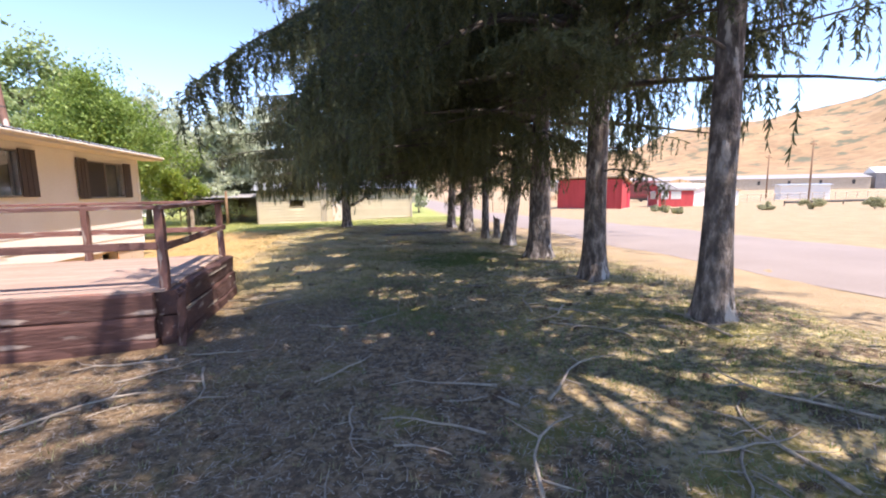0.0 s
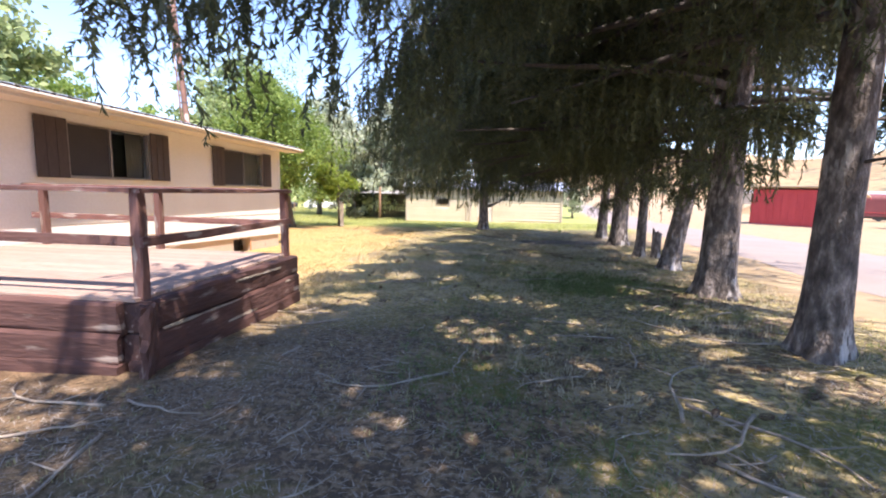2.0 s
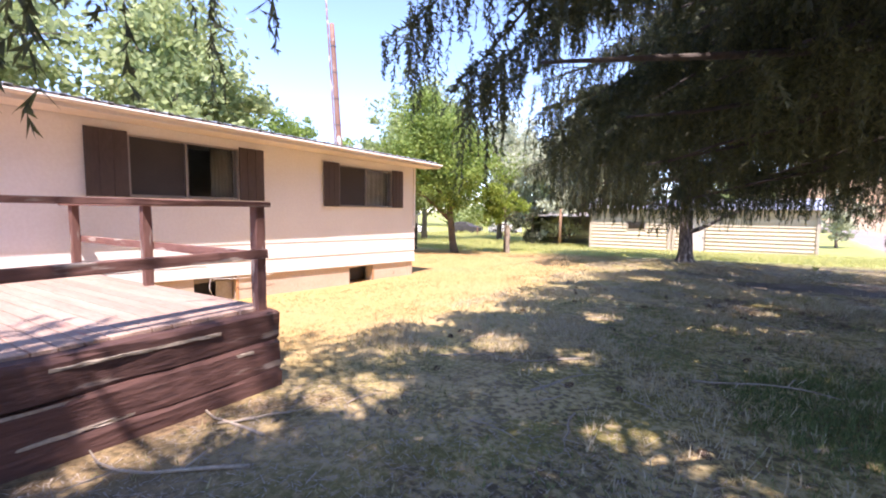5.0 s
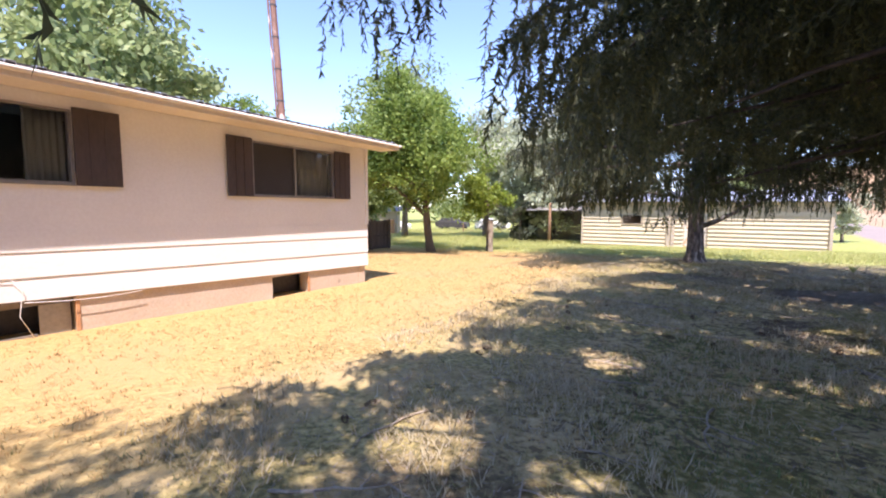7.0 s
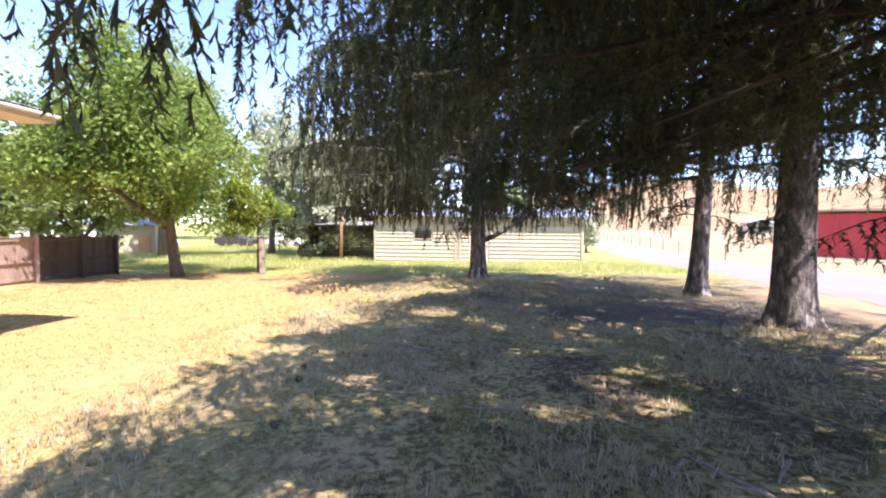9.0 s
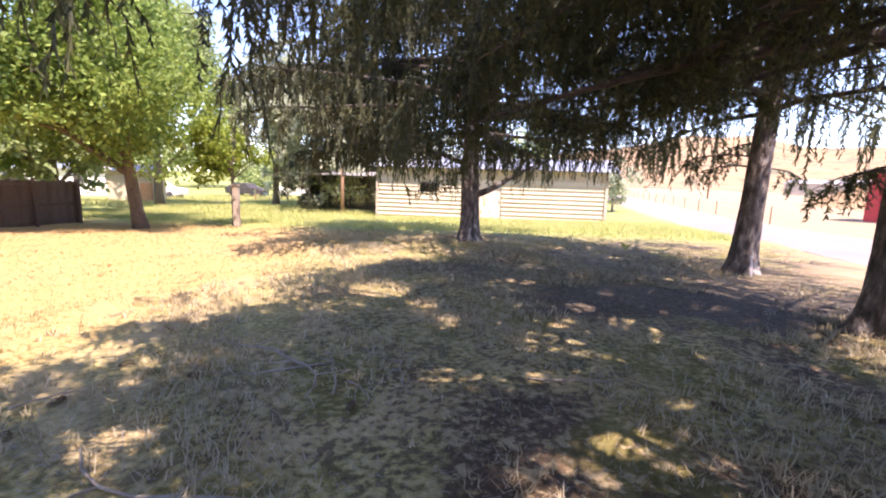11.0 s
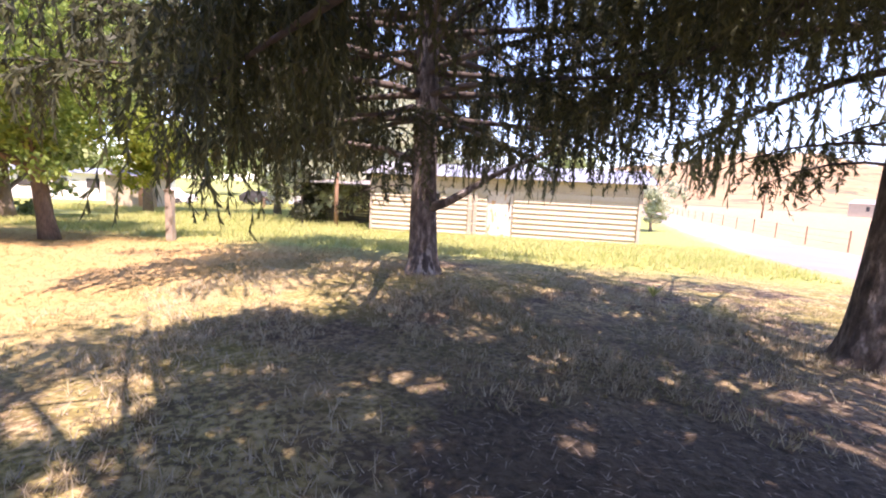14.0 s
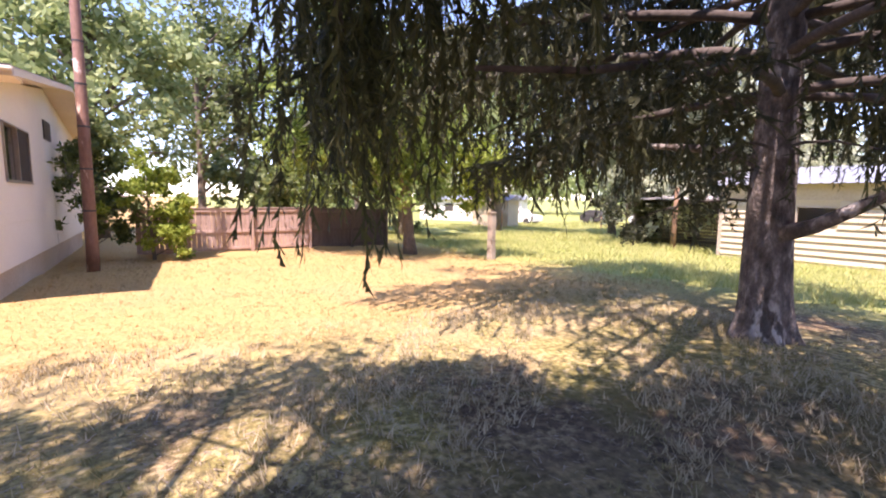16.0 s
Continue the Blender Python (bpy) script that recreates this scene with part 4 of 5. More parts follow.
def conifer(x0, y0, seed, height, first, reach, droop, hang, gap, material, r, bare=0.22, lowlimb=False, tilt=0.0, thin=1.0, low=3.2, sprigs=4, open_side=0.55, lush=0.0, dome=0.6, boughs=(), group="row of spruces", label=""):
    """A spruce: trunk, limbs and a crown of hanging needle strands."""
    rnd = random.Random(seed)
    g0 = gz(x0, y0) - 0.02
    t = base("spruce_tree", x0, y0, g0, 0, label, "tree", group)
    lean = (math.tan(radians(tilt)), 0.0)
    trunk_mesh("trunk", t, height, r, seed, M_BARK, lean)
    uv, uf = [], []
    S = {"near": [], "fine": [], "mid": [], "low": [], "high": []}
    h = first
    turn = rnd.uniform(0, 6)
    count = 0

    def strand(p, d, l, high, edge=1.5):
        wx, wy, wz = x0 + p.x + d.x * l * 0.6, y0 + p.y + d.y * l * 0.6, p.z + d.z * l * 0.5
        # light wells through the crowns
        if p.z > 6.5 and 6 < y0 < 17 and group == "row of spruces" and noise.noise(p * 2.7) > 0.10:
            return
        sx, sy = wx - 0.33 * wz, wy + 0.40 * wz
        if noise.noise(Vector((sx * 1.7, sy * 1.7, 7.7))) > (0.46 if sx < 0.6 else 0.42 if sy < 6 or sy > 18.6 or group != "row of spruces" else 0.28):
            return
        for q in (0.1, 0.5, 0.9):
            px, py, pz = x0 + p.x + d.x * l * q, y0 + p.y + d.y * l * q, p.z + d.z * l * q
            if any((px - 0.33 * pz - u) ** 2 + (py + 0.40 * pz - v) ** 2 < w * w for u, v, w in GAPS):
                return
        away = off_lane(wx, wy)
        if p.z + d.z * l < (1.45 if edge > 1.2 else 1.15):
            return
        if away < edge and p.z + d.z * l + g0 < gz(wx, wy) + 2.25 + (0.5 if away < 0.8 else 0):
            l *= 0.4
            if p.z + d.z * l + g0 < gz(wx, wy) + 2.25 + (0.5 if away < 0.8 else 0):
                return
        S["near" if away < 2.7 and p.z < 4.2 else "fine" if away < 3.6 and p.z < 5.2 else "mid" if away < 6.0 and p.z < 6.0 else "high" if high else "low"].append((p, d, l))

    def keep(p, cut):
        return noise.noise(Vector((p.x * 0.62 + seed, p.y * 0.62, p.z * 0.3))) > cut
    while h < height - 0.4:
        k = (h - first) / (height - first)
        fine = h < first + low
        for _ in range(rnd.choice((4, 5, 5)) if fine else rnd.choice((3, 4, 4))):
            turn += 2.4 + rnd.uniform(-0.35, 0.35)
            a = turn
            L = max(0.5, reach * (1 - k) ** dome * rnd.uniform(0.72, 1.08)) * (0.86 if k < 0.04 else 1)
            road_side = math.cos(a) > 0.1
            if road_side and h < 4.6 and group == "row of spruces" and rnd.random() < 0.65:
                continue
            if road_side:
                L *= 0.92
            lift = rnd.uniform(-0.02, 0.16) + 0.35 * k
            bend = rnd.uniform(-0.16, 0.16)
            jit = [rnd.uniform(-0.02, 0.02) for _ in range(9)]
            for attempt in range(8):
                pts = []
                for i in range(9):
                    s = i / 8
                    d = L * s
                    b = a + bend * s
                    pts.append(Vector((d * math.cos(b) + lean[0] * h, d * math.sin(b) + lean[1] * h, h + lift * d - droop * L * s ** 2 * (1 - 0.45 * s) + jit[i])))
                if all(off_lane(x0 + p.x, y0 + p.y) > 0.9 or p.z + g0 > gz(x0 + p.x, y0 + p.y) + 2.35 for p in pts):
                    break
                L *= 0.86
            r0 = 0.016 + 0.010 * L
            count += 1
            if count <= 16:
                lv, lf = [], []
                tube(lv, lf, pts, [r0 * (1 - 0.85 * i / 8) for i in range(9)], 6, 0.1, rnd)
                listed("limb", lv, lf, M_LIMB, t, True)
            else:
                tube(uv, uf, pts, [r0 * (1 - 0.85 * i / 8) for i in range(9)], 4, 0.1, rnd)
            d = L * bare
            while d < L:
                s = d / L
                i = min(int(s * 8), 7)
                p = pts[i].lerp(pts[i + 1], s * 8 - i)
                ahead = (pts[i + 1] - pts[i]).normalized()
                cross = ahead.cross(Vector((0, 0, 1))).normalized()
                d += gap * (1 if fine else 1.7) * rnd.uniform(0.7, 1.3)
                if not keep(p, (-0.20 if fine else -0.06) - (0.0 if road_side else lush)) or (road_side and rnd.random() > open_side):
                    continue
                for side in (-1, 1):
                    l2 = min(0.95, 0.25 + 0.26 * L * (1 - 0.75 * s)) * rnd.uniform(0.6, 1.15)
                    w2 = (cross * side * rnd.uniform(0.7, 1) + ahead * rnd.uniform(0.35, 0.8) + Vector((0, 0, rnd.uniform(-0.35, 0.05)))).normalized()
                    strand(p, w2, l2, not fine)
                    for q in ((0.3, 0.62, 0.95) if fine else (0.5, 0.95)):
                        if rnd.random() < 0.86 * thin:
                            e = p + w2 * l2 * q + Vector((0, 0, -0.1 * l2 * q * q))
                            hg = hang * rnd.uniform(0.35, 1.15) * (0.55 + 0.45 * (1 - s))
                            strand(e, Vector((rnd.uniform(-0.22, 0.22), rnd.uniform(-0.22, 0.22), -1)).normalized(), hg, not fine)
            strand(pts[-2], (pts[-1] - pts[-2]).normalized(), 0.4, not fine)
        h += rnd.uniform(0.26, 0.42) * (1 + 0.8 * k)
    # long boughs that arch out over the lawn and hang at their tips
    for bx, by, bz, h0, drop in boughs:
        a, b = Vector((lean[0] * h0, 0, h0)), Vector((bx - x0, by - y0, bz - g0))
        rise = Vector((0, 0, rnd.uniform(0.55, 0.75) + 0.35 * (h0 - bz)))
        pts = [a.lerp(b, i / 10) + rise * (4 * 0.1 * i * (1 - 0.1 * i)) * 0.8 for i in range(11)]
        lv, lf = [], []
        tube(lv, lf, pts, [0.055 * (1 - 0.088 * i) for i in range(11)], 6, 0.1, rnd)
        listed("limb", lv, lf, M_LIMB, t, True)
        L = (b - a).length
        s = 0.30
        while s < 1.0:
            i = min(int(s * 10), 9)
            p = pts[i].lerp(pts[i + 1], s * 10 - i)
            ahead = (pts[i + 1] - pts[i]).normalized()
            cross = ahead.cross(Vector((0, 0, 1))).normalized()
            s += 0.115 * rnd.uniform(0.7, 1.3) / L
            for side in (-1, 1):
                l2 = (0.42 + 0.40 * (1 - s)) * rnd.uniform(0.6, 1.15)
                w2 = (cross * side * rnd.uniform(0.6, 1) + ahead * rnd.uniform(0.4, 0.9) + Vector((0, 0, rnd.uniform(-0.4, 0.0)))).normalized()
                strand(p, w2, l2, False, 0.7)
                for q in (0.25, 0.5, 0.75, 0.98):
                    if rnd.random() < 0.8:
                        strand(p + w2 * l2 * q, Vector((rnd.uniform(-0.3, 0.3), rnd.uniform(-0.3, 0.3), -1)).normalized(), rnd.uniform(0.3, 1.0) * drop, False, 0.7)
        strand(pts[-1], (pts[-1] - pts[-2]).normalized(), 0.35, False, 0.7)
    # short lower branches, thinly needled
    for _ in range(sprigs):
        a, z0, L = rnd.uniform(0, 6.28), rnd.uniform(0.55, 0.92) * min(first, 4.2), rnd.uniform(0.8, 1.9)
        pts = [Vector((L * q * math.cos(a + 0.2 * q), L * q * math.sin(a + 0.2 * q), z0 + 0.22 * L * q - 0.42 * L * q * q)) for q in (0, 0.25, 0.5, 0.75, 1)]
        lv, lf = [], []
        tube(lv, lf, pts, [0.02, 0.016, 0.012, 0.008, 0.004], 5, 0.1, rnd)
        listed("limb", lv, lf, M_LIMB, t, True)
        for q in range(16):
            u = rnd.uniform(0.3, 1.0)
            i = min(int(u * 4), 3)
            p = pts[i].lerp(pts[i + 1], u * 4 - i)
            S["fine"].append((p, Vector((rnd.uniform(-0.6, 0.6), rnd.uniform(-0.6, 0.6), -0.7)).normalized(), rnd.uniform(0.15, 0.4)))
    if lowlimb:
        for pts, r0 in (([(0.1, -0.08, 1.20), (0.42, -0.14, 1.31), (0.75, -0.2, 1.50), (1.2, -0.26, 1.78), (1.7, -0.32, 2.02), (2.3, -0.4, 2.3)], 0.095),
                        ([(0.0, 0.1, 1.9), (-0.8, 0.2, 2.2), (-1.9, 0.2, 2.35), (-3.2, 0.1, 2.3)], 0.08)):
            lv, lf = [], []
            tube(lv, lf, [Vector(p) for p in pts], [r0 * (1 - 0.88 * i / (len(pts) - 1)) for i in range(len(pts))], 9, 0.06, rnd)
            listed("limb", lv, lf, M_BARK, t, True, "thick low limb")
    tagged(listed("upper_wood", uv, uf, M_LIMB, t, True), kind="stuff")
    V = []
    for key, teeth, w, planes in (("near", 25, 0.031, 2), ("fine", 15, 0.040, 2), ("mid", 8, 0.053, 2), ("low", 5, 0.066, 2), ("high", 4, 0.13, 1)):
        if not S[key]:
            continue
        P = np.array([q[0] for q in S[key]])
        D = np.array([q[1] for q in S[key]])
        L = np.array([q[2] for q in S[key]])
        V.append(strands_to_needles(P, D, L, seed + len(key), teeth, w, planes))
    soup("crown", np.concatenate(V), material, t)["label"] = "dense dark drooping needle foliage"
    return t


def broken_stub(x, y, h, r, seed):
    """A snapped trunk with a jagged top."""
    rnd = random.Random(seed)
    t = base("tree_stub", x, y, gz(x, y) - 0.05, 0, "snapped grey tree stub beside a spruce", "stump")
    v, f = [], []
    n = 14
    for z in (0.0, 0.1, 0.3, 0.6, 0.85, 1.0):
        for k in range(n):
            a = 2 * math.pi * k / n
            q = r * (1.35 if z == 0 else 1.12 if z < 0.2 else 1) * (1 + 0.08 * math.sin(3 * a + seed))
            v.append((q * math.cos(a), q * math.sin(a), h * z + (rnd.uniform(-0.12, 0.10) if z == 1.0 else 0)))
    for i in range(5):
        for k in range(n):
            f.append((i * n + k, i * n + (k + 1) % n, (i + 1) * n + (k + 1) % n, (i + 1) * n + k))
    v.append((0, 0, h * 0.86))
    f += [(5 * n + k, 5 * n + (k + 1) % n, 6 * n) for k in range(n)]
    listed("trunk", v, f, M_BARK, t, False, "rough grey bark")


broken_stub(5.72, 15.15, 0.85, 0.12, 4)
LAB = "tall dark spruce with drooping boughs and bare lower trunk"
HIGH = "tall spruce with long bare grey trunk and high boughs"
# tips of the long boughs (x, y, z) and their height at the trunk, by tree
# most tips near 4 m and higher are added out of view to shade the lawn
OVER = {83: [(-0.3, 4.4, 2.4, 4.3, 0.7), (0.35, 4.35, 2.45, 4.2, 0.7), (5.7, 5.6, 2.8, 4.0, 0.9), (3.3, 6.2, 2.9, 4.2, 0.8), (5.4, 4.5, 3.1, 4.4, 0.8), (3.0, 4.9, 3.4, 4.6, 0.7), (4.9, 6.0, 2.7, 3.8, 0.8)],
        31: [(-1.35, 4.95, 2.5, 4.2, 0.6), (-0.6, 6.9, 2.4, 3.9, 0.8), (5.9, 7.7, 2.5, 3.8, 0.9), (5.5, 8.4, 2.9, 4.1, 0.9), (0.45, 5.4, 2.35, 3.6, 0.85), (0.4, 5.85, 2.35, 3.8, 0.9)],
        57: [(0.1, 8.8, 2.3, 3.7, 0.7), (-0.95, 9.4, 2.9, 4.2, 0.6), (-1.0, 10.9, 2.7, 4.0, 0.6), (-0.9, 9.1, 4.5, 5.6, 0.7), (-0.4, 10.3, 4.8, 6.0, 0.7), (0.0, 10.9, 4.3, 5.4, 0.8)],
        32: [(-0.2, 11.4, 2.3, 3.9, 0.8), (-0.5, 12.9, 2.4, 3.8, 0.8), (0.0, 12.4, 2.2, 3.5, 0.8), (0.2, 10.9, 4.1, 5.3, 0.8), (-0.3, 12.0, 4.2, 5.5, 0.8), (0.9, 14.5, 4.4, 5.6, 0.9), (1.5, 13.9, 5.5, 6.8, 0.9)],
        58: [(-0.5, 14.1, 2.8, 4.2, 0.9), (0.0, 14.9, 2.5, 3.9, 0.9), (0.3, 15.2, 4.6, 6.0, 0.9), (0.1, 16.4, 4.3, 5.6, 0.9), (1.0, 14.6, 5.4, 6.8, 0.9), (1.1, 15.1, 3.9, 5.0, 0.8),
             (-0.3, 16.9, 2.4, 4.3, 1.1), (-1.1, 16.2, 2.7, 4.6, 1.1)],
        33: [(0.5, 20.2, 2.0, 4.0, 1.3), (0.95, 20.6, 2.1, 4.1, 1.2), (-0.1, 20.5, 1.9, 4.3, 1.2), (0.1, 17.9, 2.5, 4.5, 0.8), (0.2, 20.3, 3.4, 5.4, 1.3)]}
#    x, y, seed, height, first bough, reach, droop, trunk radius, tilt, strand gap, fullness, road side, dome
for x, y, seed, ht, first, reach, droop, r, tilt, gap, lush, side, dome in [
        (4.35, 6.75, 31, 14.0, 3.2, 4.9, 0.32, 0.20, 0, 0.19, 0.1, 0.35, 0.6), (4.72, 9.6, 57, 13.5, 3.2, 5.8, 0.31, 0.26, 0, 0.18, 0.2, 0.25, 0.45), (5.15, 12.75, 32, 14.0, 3.0, 6.9, 0.36, 0.20, 9, 0.145, 0.42, 0.25, 0.45),
        (5.35, 15.3, 58, 13.0, 2.9, 7.2, 0.37, 0.135, 0, 0.15, 0.6, 0.45, 0.45), (5.72, 18.9, 33, 14.0, 3.0, 6.0, 0.37, 0.29, 0, 0.20, 0.0, 0.25, 0.5), (5.98, 22.65, 59, 13.5, 2.9, 4.7, 0.30, 0.215, 2, 0.22, 0.0, 0.5, 0.6), (3.5, -5.0, 60, 13.5, 2.9, 5.6, 0.3, 0.26, 0, 0.45, 0.0, 0.5, 0.6)]:
    conifer(x, y, seed, ht, first, reach, droop, 0.92, gap, M_NEEDLE, r, bare=0.28, tilt=tilt, lush=lush, open_side=side, dome=dome, boughs=OVER.get(seed, ()), label=LAB)
for x, y, seed, r in [(4.15, 4.05, 83, 0.17), (4.0, 1.1, 84, 0.22), (3.8, -2.0, 85, 0.22)]:
    conifer(x, y, seed, 14.0, 6.2, 5.5, 0.18, 0.55, 0.21, M_NEEDLE, r, sprigs=7, lush=0.3, boughs=OVER.get(seed, ()), label=HIGH)
conifer(0.66, 25.1, 19, 15.5, 2.7, 6.0, 0.33, 0.85, 0.17, M_CEDAR, 0.245, bare=0.30, lowlimb=True, tilt=-0.7, thin=0.95, low=4.5, open_side=0.78, lush=0.55, group="lone conifer", label="broad dark conifer with open limbs, standing alone on the lawn")


# ---------------------------------------------------------------- broadleaf trees and shrubs
def leaves_at(C, spread, n, size, rng, flat=0.8, long=1.0):
    """n leaves scattered about each clump centre in C; returns quads."""
    k = len(C)
    off = rng.normal(size=(k, n, 3)) * np.array([1, 1, flat]) * spread[:, None, None] * 0.55
    P = (C[:, None, :] + off).reshape(-1, 3)
    a = unit(rng.normal(size=P.shape) + np.array([0, 0, -0.35]))
    b = unit(np.cross(a, rng.normal(size=P.shape)))
    s = size * rng.uniform(0.6, 1.35, (len(P), 1))
    return np.stack([P, P + a * s * 0.5 * long + b * s * 0.33, P + a * s * long, P + a * s * 0.5 * long - b * s * 0.33], 1)


def broadleaf(name, x, y, height, crown_r, crown_z, material, clumps, per, size, seed, trunk_r=0.18, lean=(0, 0), label="", long=1.2, group=""):
    rnd, rng = random.Random(seed), np.random.default_rng(seed)
    t = base(name, x, y, gz(x, y) - 0.02, rnd.uniform(0, 360) if not any(lean) else 0, label, "shrub" if name == "shrub" else "tree", group)
    mid, half = (height + crown_z) / 2, (height - crown_z) / 2
    C = []
    lobes = []
    for i in range(11):
        q = np.array([rnd.gauss(0, 1), rnd.gauss(0, 1), rnd.gauss(0, 0.9)])
        lobes.append(q / np.linalg.norm(q) * rnd.uniform(0.5, 0.82))
    while len(C) < clumps:
        q = lobes[rnd.randrange(11)]
        p = q + np.array([rnd.gauss(0, 1), rnd.gauss(0, 1), rnd.gauss(0, 1)]) * 0.21
        wob = 1 + 0.35 * noise.noise(Vector(p * 2.1) + Vector((seed, 0, 0)))
        wide = 1.0 if p[2] < 0 else 1 - 0.25 * p[2]
        C.append((p[0] * crown_r * wob * wide + lean[0] * mid, p[1] * crown_r * wob * wide + lean[1] * mid, mid + p[2] * half * wob))
    C = np.array(C)
    v, f = [], []
    top = height * 0.72
    n = 9
    tube(v, f, [(lean[0] * z + 0.05 * math.sin(z * 1.3 + seed), lean[1] * z, z) for z in np.linspace(-0.2, top, n)], [trunk_r * (1.25 if i == 0 else 1 - 0.8 * i / n) for i in range(n)], 10, 0.06, rnd)
    for i in rnd.sample(range(clumps), min(clumps, 26)):
        e = Vector(C[i])
        z0 = max(crown_z * 0.7, min(top * 0.95, e.z - rnd.uniform(0.3, 0.8) * crown_r * 0.7))
        o = Vector((lean[0] * z0, lean[1] * z0, z0))
        midp = o.lerp(e, 0.5) + Vector((0, 0, 0.12 * (e - o).length))
        rr = trunk_r * 0.42 * (1 - 0.6 * z0 / height)
        tube(v, f, [o, o.lerp(midp, 0.6), midp, e], [rr, rr * 0.75, rr * 0.5, rr * 0.15], 5, 0.08, rnd)
    listed("trunk", v, f, M_TRUNK, t, True, "grey-brown trunk and limbs")
    sp = crown_r * 0.17 * rng.uniform(0.5, 1.3, clumps)
    soup("crown", leaves_at(C, sp, per, size, rng, 0.75, long), material, t, 4)
    return t


broadleaf("tree", -10.35, 26.65, 8.7, 3.9, 2.2, M_LEAF, 310, 130, 0.135, 4, 0.22, (-0.17, 0.0), "leafy green tree with leaning trunk on the lawn")
broadleaf("small_tree", -8.25, 28.5, 4.4, 1.35, 1.5, M_LIME, 100, 90, 0.11, 6, 0.09, (0.0, 0.0), "small yellow-green young tree at the lawn edge")
for i, (x, y, h, r, z, mat) in enumerate([(-9.3, 43.0, 10.5, 3.2, 1.0, M_SILVER), (-12.8, 45.5, 9.5, 3.2, 0.9, M_SILVER), (-6.2, 47.5, 11.0, 3.4, 1.5, M_SILVER)]):
    broadleaf("tree", x, y, h, r, z, mat, 170, 80, 0.23, 40 + i, 0.18, label="silver-grey leaved tree behind the meadow", long=1.6, group="silver trees")
for i, (x, y, h, r, z, mat) in enumerate([(-20.5, 17.5, 13.5, 4.6, 1.5, M_HAZYLEAF), (-20.0, 25.0, 5.6, 3.2, 0.5, M_DARKLEAF), (-24.5, 32.0, 7.5, 3.8, 1.2, M_LEAF), (-21.0, 39.5, 13.5, 4.6, 3.0, M_HAZYLEAF),
                                          (-16.5, 46.0, 12.5, 4.2, 3.0, M_SILVER), (-29.0, 22.0, 15.0, 5.2, 1.0, M_DARKLEAF), (-38.0, 36.0, 14.0, 5.4, 2.5, M_LEAF), (-22.5, 11.0, 13.0, 4.6, 1.2, M_HAZYLEAF), (-18.2, 30.5, 8.0, 2.8, 0.6, M_HAZYLEAF)]):
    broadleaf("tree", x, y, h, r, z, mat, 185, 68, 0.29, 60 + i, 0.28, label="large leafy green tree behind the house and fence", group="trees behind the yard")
broadleaf("shrub", -12.1, 19.3, 3.2, 1.15, 0.15, M_LIME, 60, 120, 0.10, 90, 0.05, label="yellow-green leafy shrub beside the fence")
broadleaf("shrub", -12.6, 17.9, 3.8, 1.1, 0.1, M_DARKLEAF, 50, 110, 0.11, 91, 0.05, label="dark green shrub behind the mast")
broadleaf("shrub", -11.6, 40.4, 3.4, 1.7, 0.05, M_CEDAR, 60, 110, 0.13, 92, 0.05, label="dark low shrub beside the shed")
# added dark tree: stands for the silver tree's shaded underside and hanging boughs
broadleaf("tree", -8.3, 43.6, 4.0, 1.7, 1.4, M_CEDAR, 80, 110, 0.13, 93, 0.10, label="added dark foliage standing for the shaded silver crown and hanging boughs")
broadleaf("tree", 9.8, 52.0, 4.8, 1.7, 0.8, M_SILVER, 60, 70, 0.18, 94, 0.12, label="small green tree beyond the shed")


# ---------------------------------------------------------------- across the road
def make_barn():
    x, y = 32.7, 45.5
    b = base("barn", x, y, gz(x, y), 43, "small red barn with tan roof beside the road", "barn")
    part("wall", boxed(-0.1, 4.8, 0, 0.1, -0.3, 3.5), M_BARN, b, "red board wall")
    part("wall", boxed(0, 0.1, 0.1, 7.6, -0.3, 3.5), M_BARN, b, "red board wall")
    part("wall", boxed(4.7, 4.8, 0.1, 7.6, -0.3, 2.9), M_BARN, b)
    part("wall", boxed(0, 4.8, 7.6, 7.7, -0.3, 2.9), M_BARN, b)
    v = [(-0.4, -0.4, 3.75), (5.1, -0.4, 2.9), (5.1, 8.0, 2.9), (-0.4, 8.0, 3.75)]
    v += [(p[0], p[1], p[2] + 0.12) for p in v]
    listed("roof", v, [(3, 2, 1, 0), (4, 5, 6, 7), (0, 1, 5, 4), (1, 2, 6, 5), (2, 3, 7, 6), (3, 0, 4, 7)], M_TANROOF, b, label="tan sloping roof")
    for k in range(12):
        part("batten", boxed(-0.02, 0.0, 0.3 + 0.6 * k, 0.36 + 0.6 * k, -0.1, 3.5), M_BARN, b)
    d = part("door", boxed(3.0, 4.5, -0.05, -0.005, -0.1, 1.9, 0.01), M_BARNDOOR, b, "crimson boarded door")
    part("skid", boxed(-0.2, 5.0, -0.2, 7.9, -0.3, 0.02), M_SHEDTRIM, b)
    part("fascia", boxed(4.9, 5.12, -0.44, -0.40, 2.72, 2.95), M_BARN, b)


def arch(bm, w, h, rise, y0, y1, n=10):
    """An arched block: straight sides up to h, rounded top."""
    prof = [(-w / 2, 0), (w / 2, 0)] + [(w / 2 * math.cos(math.pi * i / n), h + rise * math.sin(math.pi * i / n)) for i in range(n + 1)]
    a = [[bm.verts.new((x, y, z)) for x, z in prof] for y in (y0, y1)]
    bm.faces.new(a[0]), bm.faces.new(a[1][::-1])
    for k in range(len(prof)):
        q = (k + 1) % len(prof)
        bm.faces.new((a[0][k], a[1][k], a[1][q], a[0][q]))
    bmesh.ops.recalc_face_normals(bm, faces=bm.faces)
    return bm


